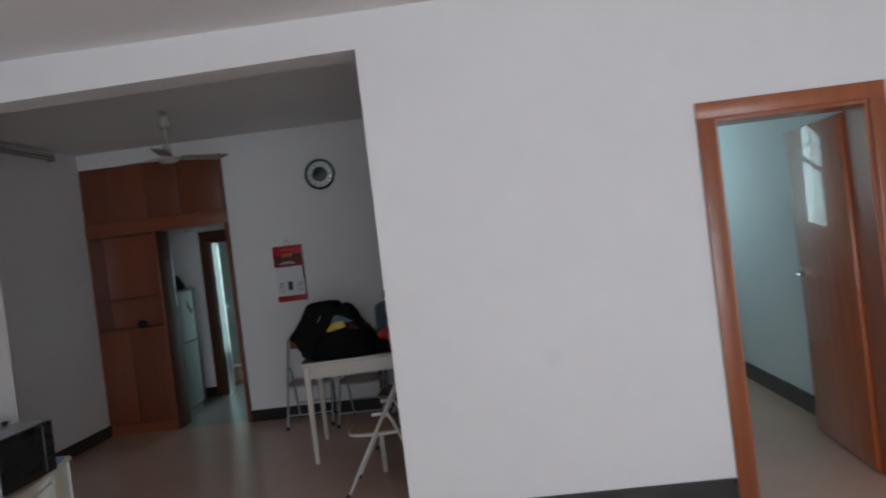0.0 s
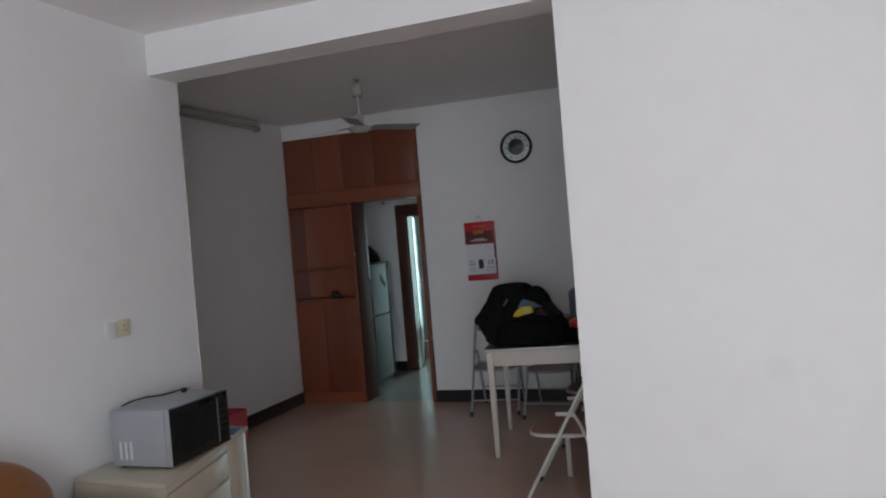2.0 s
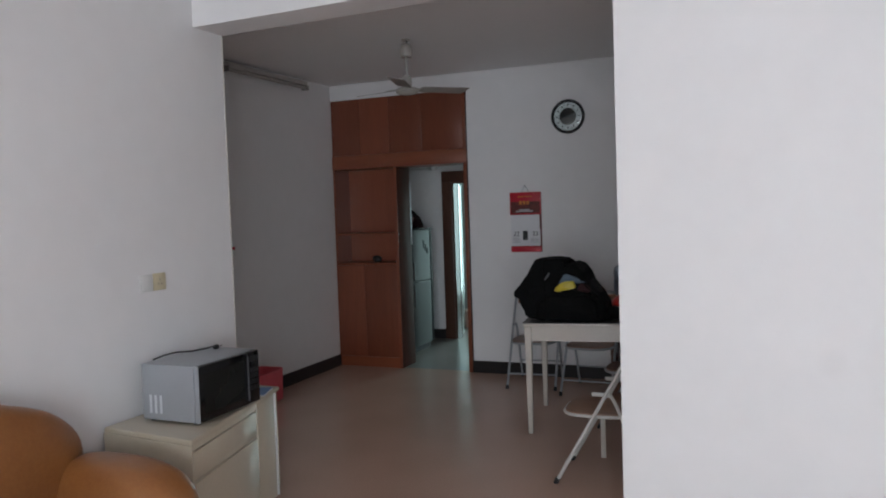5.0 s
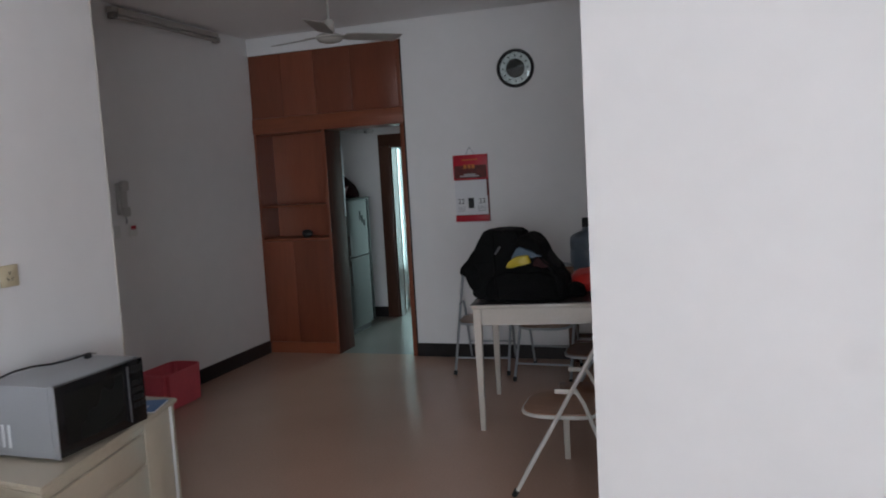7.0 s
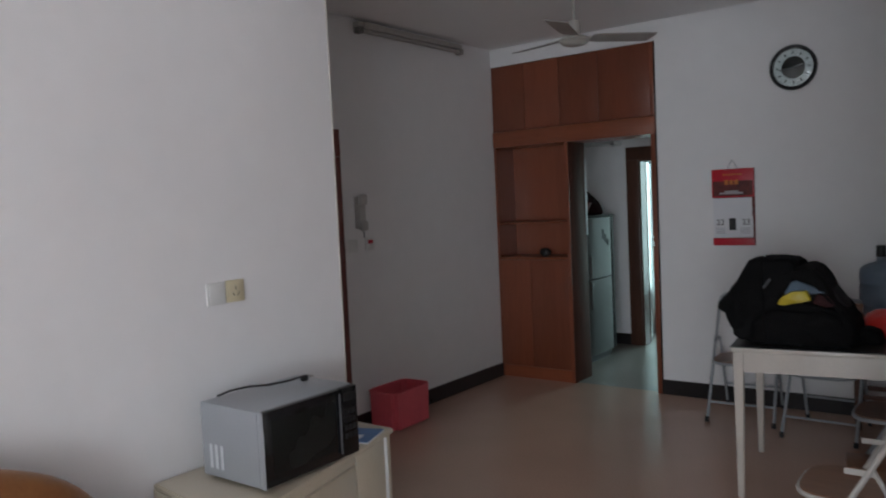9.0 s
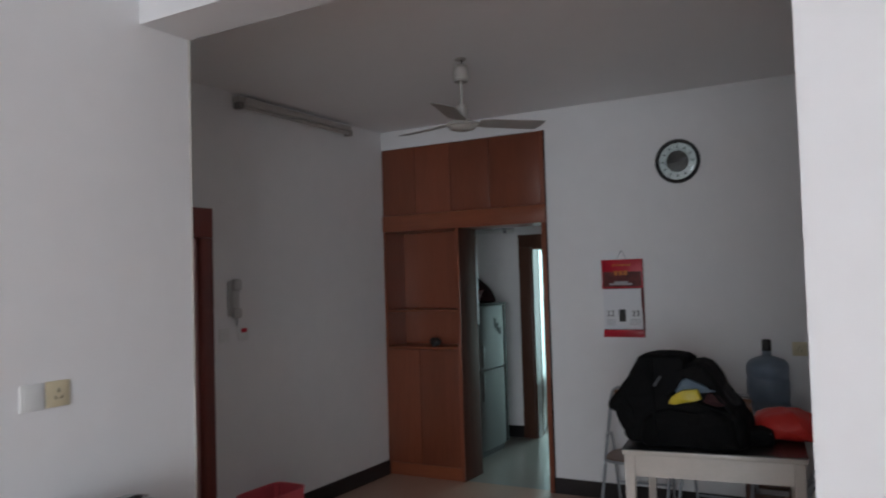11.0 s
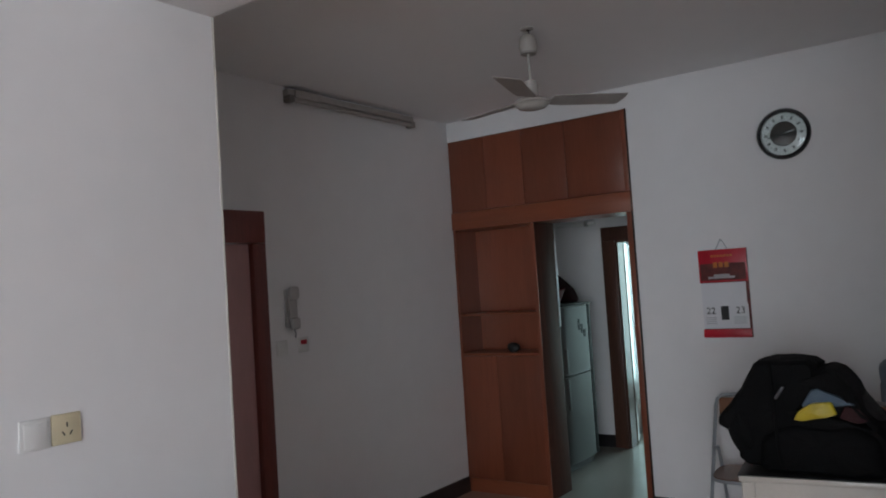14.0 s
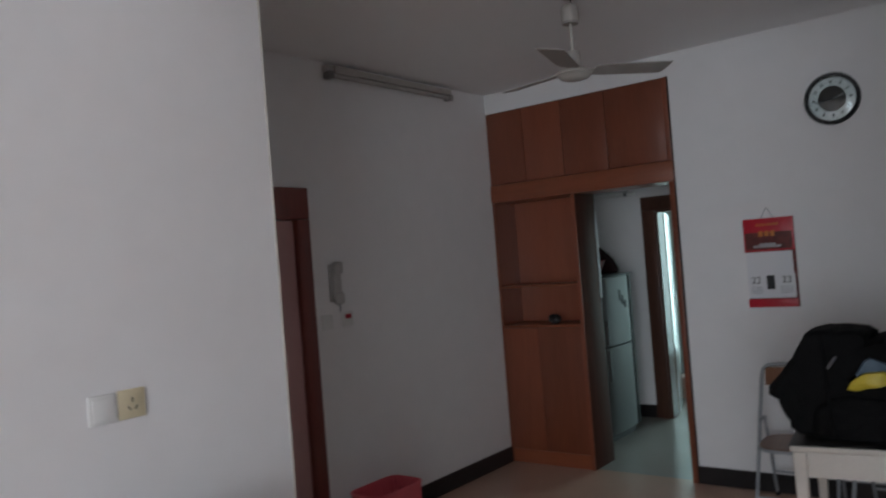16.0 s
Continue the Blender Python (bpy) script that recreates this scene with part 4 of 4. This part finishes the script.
# ---- folding chairs: local -y is the way the sitter looks ----
def folding_chair(m, label, material_=WHITE_TUBE):
    c = thing("folding_chair", m, label, "chair", "folding chairs")
    arc = [(-0.2, 0.175, 0.74), (-0.192, 0.187, 0.775), (-0.165, 0.195, 0.797), (-0.1, 0.2, 0.803), (0.1, 0.2, 0.803), (0.165, 0.195, 0.797), (0.192, 0.187, 0.775), (0.2, 0.175, 0.74)]
    part("long_frame", tube(bmesh.new(), [(-0.205, -0.24, 0.0)] + arc + [(0.205, -0.24, 0.0)], 0.0105, 10), material_, c)
    for s in (-1, 1):
        part("rear_leg", tube(bmesh.new(), [(s * 0.182, 0.06, 0.52), (s * 0.182, 0.1, 0.45), (s * 0.182, 0.27, 0.0)], 0.0095, 8), material_, c)
        part("link", boxes((s * 0.195 - 0.004, -0.03, 0.5, s * 0.195 + 0.004, 0.07, 0.522), bevel=0.002), material_, c)
        part("rubber_foot", tube(bmesh.new(), [(s * 0.205, -0.242, 0.0), (s * 0.205, -0.226, 0.03)], 0.0145, 10), BLACK_MATT, c)
        part("rubber_foot", tube(bmesh.new(), [(s * 0.182, 0.272, 0.0), (s * 0.182, 0.26, 0.03)], 0.0135, 10), BLACK_MATT, c)
    part("cross_bar", tube(bmesh.new(), [(-0.2, -0.18, 0.12), (0.2, -0.18, 0.12)], 0.0075, 8), material_, c)
    part("cross_bar", tube(bmesh.new(), [(-0.18, 0.21, 0.16), (0.18, 0.21, 0.16)], 0.0075, 8), material_, c)
    ring = [(0.19 * math.copysign(abs(math.cos(a)) ** 0.6, math.cos(a)), -0.02 + 0.19 * math.copysign(abs(math.sin(a)) ** 0.6, math.sin(a)), 0.385) for a in [i * math.tau / 28 for i in range(28)]]
    part("seat_rim", tube(bmesh.new(), ring, 0.0095, 8, True), material_, c)
    sb = bmesh.new()
    lo_ = [sb.verts.new((x, y, 0.384)) for x, y, z in ring]
    hi_ = [sb.verts.new((x * 0.98, -0.02 + (y + 0.02) * 0.98, 0.399)) for x, y, z in ring]
    sb.faces.new(lo_[::-1])
    sb.faces.new(hi_)
    for i in range(28):
        sb.faces.new((lo_[i], lo_[(i + 1) % 28], hi_[(i + 1) % 28], hi_[i]))
    part("seat", sb, SEAT_WOOD, c)
    part("backrest", box(bmesh.new(), -0.182, -0.008, -0.055, 0.182, 0.008, 0.05, bevel=0.006, m=pose(0, 0.182, 0.735, -12)), SEAT_WOOD, c)
    return c


front_chair = folding_chair(pose(0.168, 4.885, 0, 0, 0, -90), "white tubular folding chair with brown seat by the opening")
low_stool = thing("low_stool", pose(0.085, 5.175, 0, 0, 0, 11), "low off-white wooden stool tucked in beside the table", "stool")
part("seat", boxes((-0.012, -0.012, 0.322, 0.252, 0.252, 0.346), bevel=0.005), SEAT_WOOD, low_stool)
for x in (0.0, 0.21):
    for y in (0.0, 0.21):
        part("leg", boxes((x, y, 0, x + 0.03, y + 0.03, 0.321), bevel=0.003), TABLE_WHITE, low_stool)
for x in (0.004, 0.216):
    part("rail", boxes((x, 0.031, 0.27, x + 0.018, 0.209, 0.318), bevel=0.002), TABLE_WHITE, low_stool)
back_chair = folding_chair(pose(-0.82, 6.98, 0, 0, 0, 4), "tubular folding chair with brown seat against the back wall", SILVER)
tagged(copy_thing(back_chair, pose(-0.3, 6.83, 0, 0, 0, -3)), "tubular folding chair pushed under the table")
tagged(copy_thing(back_chair, pose(0.19, 6.0, 0, 0, 0, -90)), "tubular folding chair between the table and the wall")

# ---- red bin by the dining wall ----
bin_ = thing("waste_bin", pose(-2.82, 5.735, 0), "red plastic bin standing by the wall", "bin")
bb = box(bmesh.new(), -0.125, -0.2, 0, 0.125, 0.2, 0.262)
for v in bb.verts:
    if v.co.z < 0.1:
        v.co.x, v.co.y = v.co.x * 0.82, v.co.y * 0.86
top_face = max(bb.faces, key=lambda f: f.calc_center_median().z)
bmesh.ops.bevel(bb, geom=[e for e in bb.edges if abs(e.verts[0].co.z - e.verts[1].co.z) > 0.1], offset=0.03, segments=4, affect="EDGES")
top_face = max(bb.faces, key=lambda f: f.calc_center_median().z)
bmesh.ops.inset_region(bb, faces=[top_face], thickness=0.006)
bmesh.ops.translate(bb, verts=list(top_face.verts), vec=(0, 0, -0.25))
part("bucket", bb, RED_BIN, bin_)
rim_pts = [(0.127 * math.copysign(abs(math.cos(a)) ** 0.35, math.cos(a)), 0.202 * math.copysign(abs(math.sin(a)) ** 0.35, math.sin(a)), 0.26) for a in [i * math.tau / 40 for i in range(40)]]
part("rim", tube(bmesh.new(), rim_pts, 0.007, 8, True), RED_BIN, bin_)

# ---- chest of drawers with the microwave ----
CHEST = pose(-1.258, 3.14, 0, 0, 0, 13.1)
chest = thing("chest_of_drawers", CHEST, "cream lacquered chest of drawers with a slanting front against the wall", "chest of drawers")
# local x to the room, local y along the slanting front; the ends stand square to the wall
PLAN = [(CHEST.inverted() @ Vector((x, y, 0)))[:2] for x, y in ((-1.258, 3.14), (-1.487, 4.125), (-1.815, 4.125), (-1.815, 3.2))]
INSET = [(CHEST.inverted() @ Vector((x, y, 0)))[:2] for x, y in ((-1.281, 3.163), (-1.498, 4.11), (-1.81, 4.11), (-1.81, 3.218))]
part("carcass", prism(bmesh.new(), INSET, 0.04, 0.566), CREAM, chest, smooth=False)
part("plinth", prism(bmesh.new(), [(x - 0.02 if x > -0.1 else x, y) for x, y in INSET], 0.0, 0.039), CREAM_EDGE, chest, smooth=False)
part("top", prism(bmesh.new(), PLAN, 0.567, 0.588, 0.005), CREAM, chest)
part("end_panel", prism(bmesh.new(), [PLAN[0], INSET[0], INSET[3], PLAN[3]], 0.0, 0.566), CREAM, chest, smooth=False)
part("corner_post", boxes((-0.02, 0.012, 0.0, -0.004, 0.026, 0.566), bevel=0.003), CREAM, chest)
part("stile", boxes((-0.02, 0.705, 0.0, -0.004, 0.93, 0.566), bevel=0.003), CREAM, chest)
part("edge_strip", boxes((-0.02, 0.94, 0.0, 0.001, 0.952, 0.566), bevel=0.002), WHITE_PLASTIC, chest, "white plastic edge strip")
part("top_rail", boxes((-0.019, 0.028, 0.54, -0.006, 0.703, 0.566), bevel=0.002), CREAM, chest)
part("shadow_gap", boxes((-0.0195, 0.027, 0.02, -0.0185, 0.704, 0.54)), GAP, chest, "dark gap round the drawer", smooth=False)
d = part("drawer_front", boxes((-0.018, 0.03, 0.41, -0.004, 0.695, 0.53), bevel=0.003), CREAM, chest)
part("finger_groove", boxes((-0.0045, 0.27, 0.412, -0.0032, 0.46, 0.416)), CREAM_EDGE, d, smooth=False)
part("lower_door", boxes((-0.018, 0.03, 0.03, -0.004, 0.702, 0.393), bevel=0.003), CREAM, chest)

mw = thing("microwave_oven", pose(-1.375, 3.335, 0.589), "silver microwave oven with black glass door", "microwave")
# local x to the room, local y along the front
part("casing", boxes((-0.33, 0.0, 0.012, -0.024, 0.46, 0.275), bevel=0.006), SILVER, mw)
part("front_edging", boxes((-0.02, -0.001, 0.012, 0.0045, 0.0045, 0.276), bevel=0.0015), SILVER, mw, "bright silver edging")
dr = part("door", boxes((-0.023, 0.005, 0.014, 0.004, 0.372, 0.272), bevel=0.004), BLACK_GLOSS, mw, "black glass door")
part("door_window", boxes((0.004, 0.04, 0.05, 0.0052, 0.335, 0.236)), BLACK_GLASS, dr, smooth=False)
part("handle", boxes((0.004, 0.358, 0.03, 0.012, 0.366, 0.256), bevel=0.003), STRAP_GREY, dr, "dark grey handle strip")
pn = part("control_panel", boxes((-0.023, 0.376, 0.014, 0.003, 0.458, 0.272), bevel=0.004), BLACK_GLOSS, mw, "black control panel")
part("display", boxes((0.003, 0.385, 0.222, 0.0042, 0.449, 0.25)), BLACK_MATT, pn, smooth=False)
for i in range(4):
    for j in range(3):
        part("button", boxes((0.003, 0.386 + 0.022 * j, 0.08 + 0.03 * i, 0.0038, 0.404 + 0.022 * j, 0.1 + 0.03 * i)), BLACK_MATT, pn, smooth=False)
for i in range(3):
    part("vent_slot", boxes((-0.285 + 0.03 * i, -0.003, 0.045, -0.273 + 0.03 * i, 0.002, 0.13), bevel=0.001), VENT, mw)
for x in (-0.3, -0.05):
    for y in (0.04, 0.42):
        part("foot", lathe(bmesh.new(), [(0.014, 0), (0.016, 0.006), (0.014, 0.013)], 12, pose(x, y, 0)), BLACK_MATT, mw)
cord = thing("power_cord", pose(-1.55, 3.4, 0.866), "black power cord lying on the microwave", "cable")
part("cable", tube(bmesh.new(), [(-0.14, 0.0, 0.004), (-0.1, 0.03, 0.022), (-0.06, 0.08, 0.03), (-0.045, 0.16, 0.02), (-0.04, 0.25, 0.016), (-0.03, 0.31, 0.02)], 0.0042, 8), BLACK_MATT, cord)
plug = part("plug", boxes((-0.041, 0.31, 0.0, -0.021, 0.34, 0.024), bevel=0.006), BLACK_MATT, cord)
part("prong", boxes((-0.04, 0.345, 0.012, -0.037, 0.362, 0.018)), CHROME, plug, smooth=False)
part("prong", boxes((-0.023, 0.345, 0.012, -0.02, 0.362, 0.018)), CHROME, plug, smooth=False)

mag = thing("magazine", pose(-1.545, 3.925, 0.589, 0, 0, 20), "thin glossy blue and white magazine on the chest", "magazine")
part("pages", boxes((-0.1, -0.06, 0, 0.1, 0.12, 0.006)), PAPER, mag, smooth=False)
part("cover", boxes((-0.1, -0.06, 0.0062, 0.1, 0.12, 0.0075)), BLUE_PRINT, mag, smooth=False)
part("cover_print", boxes((-0.06, -0.02, 0.0076, 0.05, 0.03, 0.008)), PAPER, mag, smooth=False)

# ---- leather sofa along the west wall ----
sofa = thing("sofa", pose(-1.83, 1.2, 0), "tan leather sofa with thick rounded arms", "sofa")
part("base", boxes((0.04, 0.1, 0.06, 0.8, 1.72, 0.3), bevel=0.03), LEATHER, sofa)
part("backrest", blob(bmesh.new(), (0.165, 0.865, 0.557), (0.16, 0.86, 0.362), 2.25, 0.02, 3, 1.0, 64, 36), LEATHER, sofa)
part("arm", blob(bmesh.new(), (0.425, 1.66, 0.297), (0.38, 0.165, 0.297), 3.0, 0.02, 3, 2.0, 56, 32), LEATHER, sofa)
part("arm", blob(bmesh.new(), (0.42, 0.06, 0.285), (0.385, 0.16, 0.285), 3.2, 0.02, 3, 3.0, 56, 32), LEATHER, sofa)
for y in (0.5, 1.14):
    part("seat_cushion", blob(bmesh.new(), (0.52, y + 0.05, 0.38), (0.32, 0.31, 0.1), 4.5, 0.02, 4, y, 48, 20), LEATHER, sofa)
for x in (0.1, 0.74):
    for y in (0.14, 1.66):
        part("foot", lathe(bmesh.new(), [(0.025, 0), (0.03, 0.06)], 14, pose(x, y, 0)), BLACK_MATT, sofa)
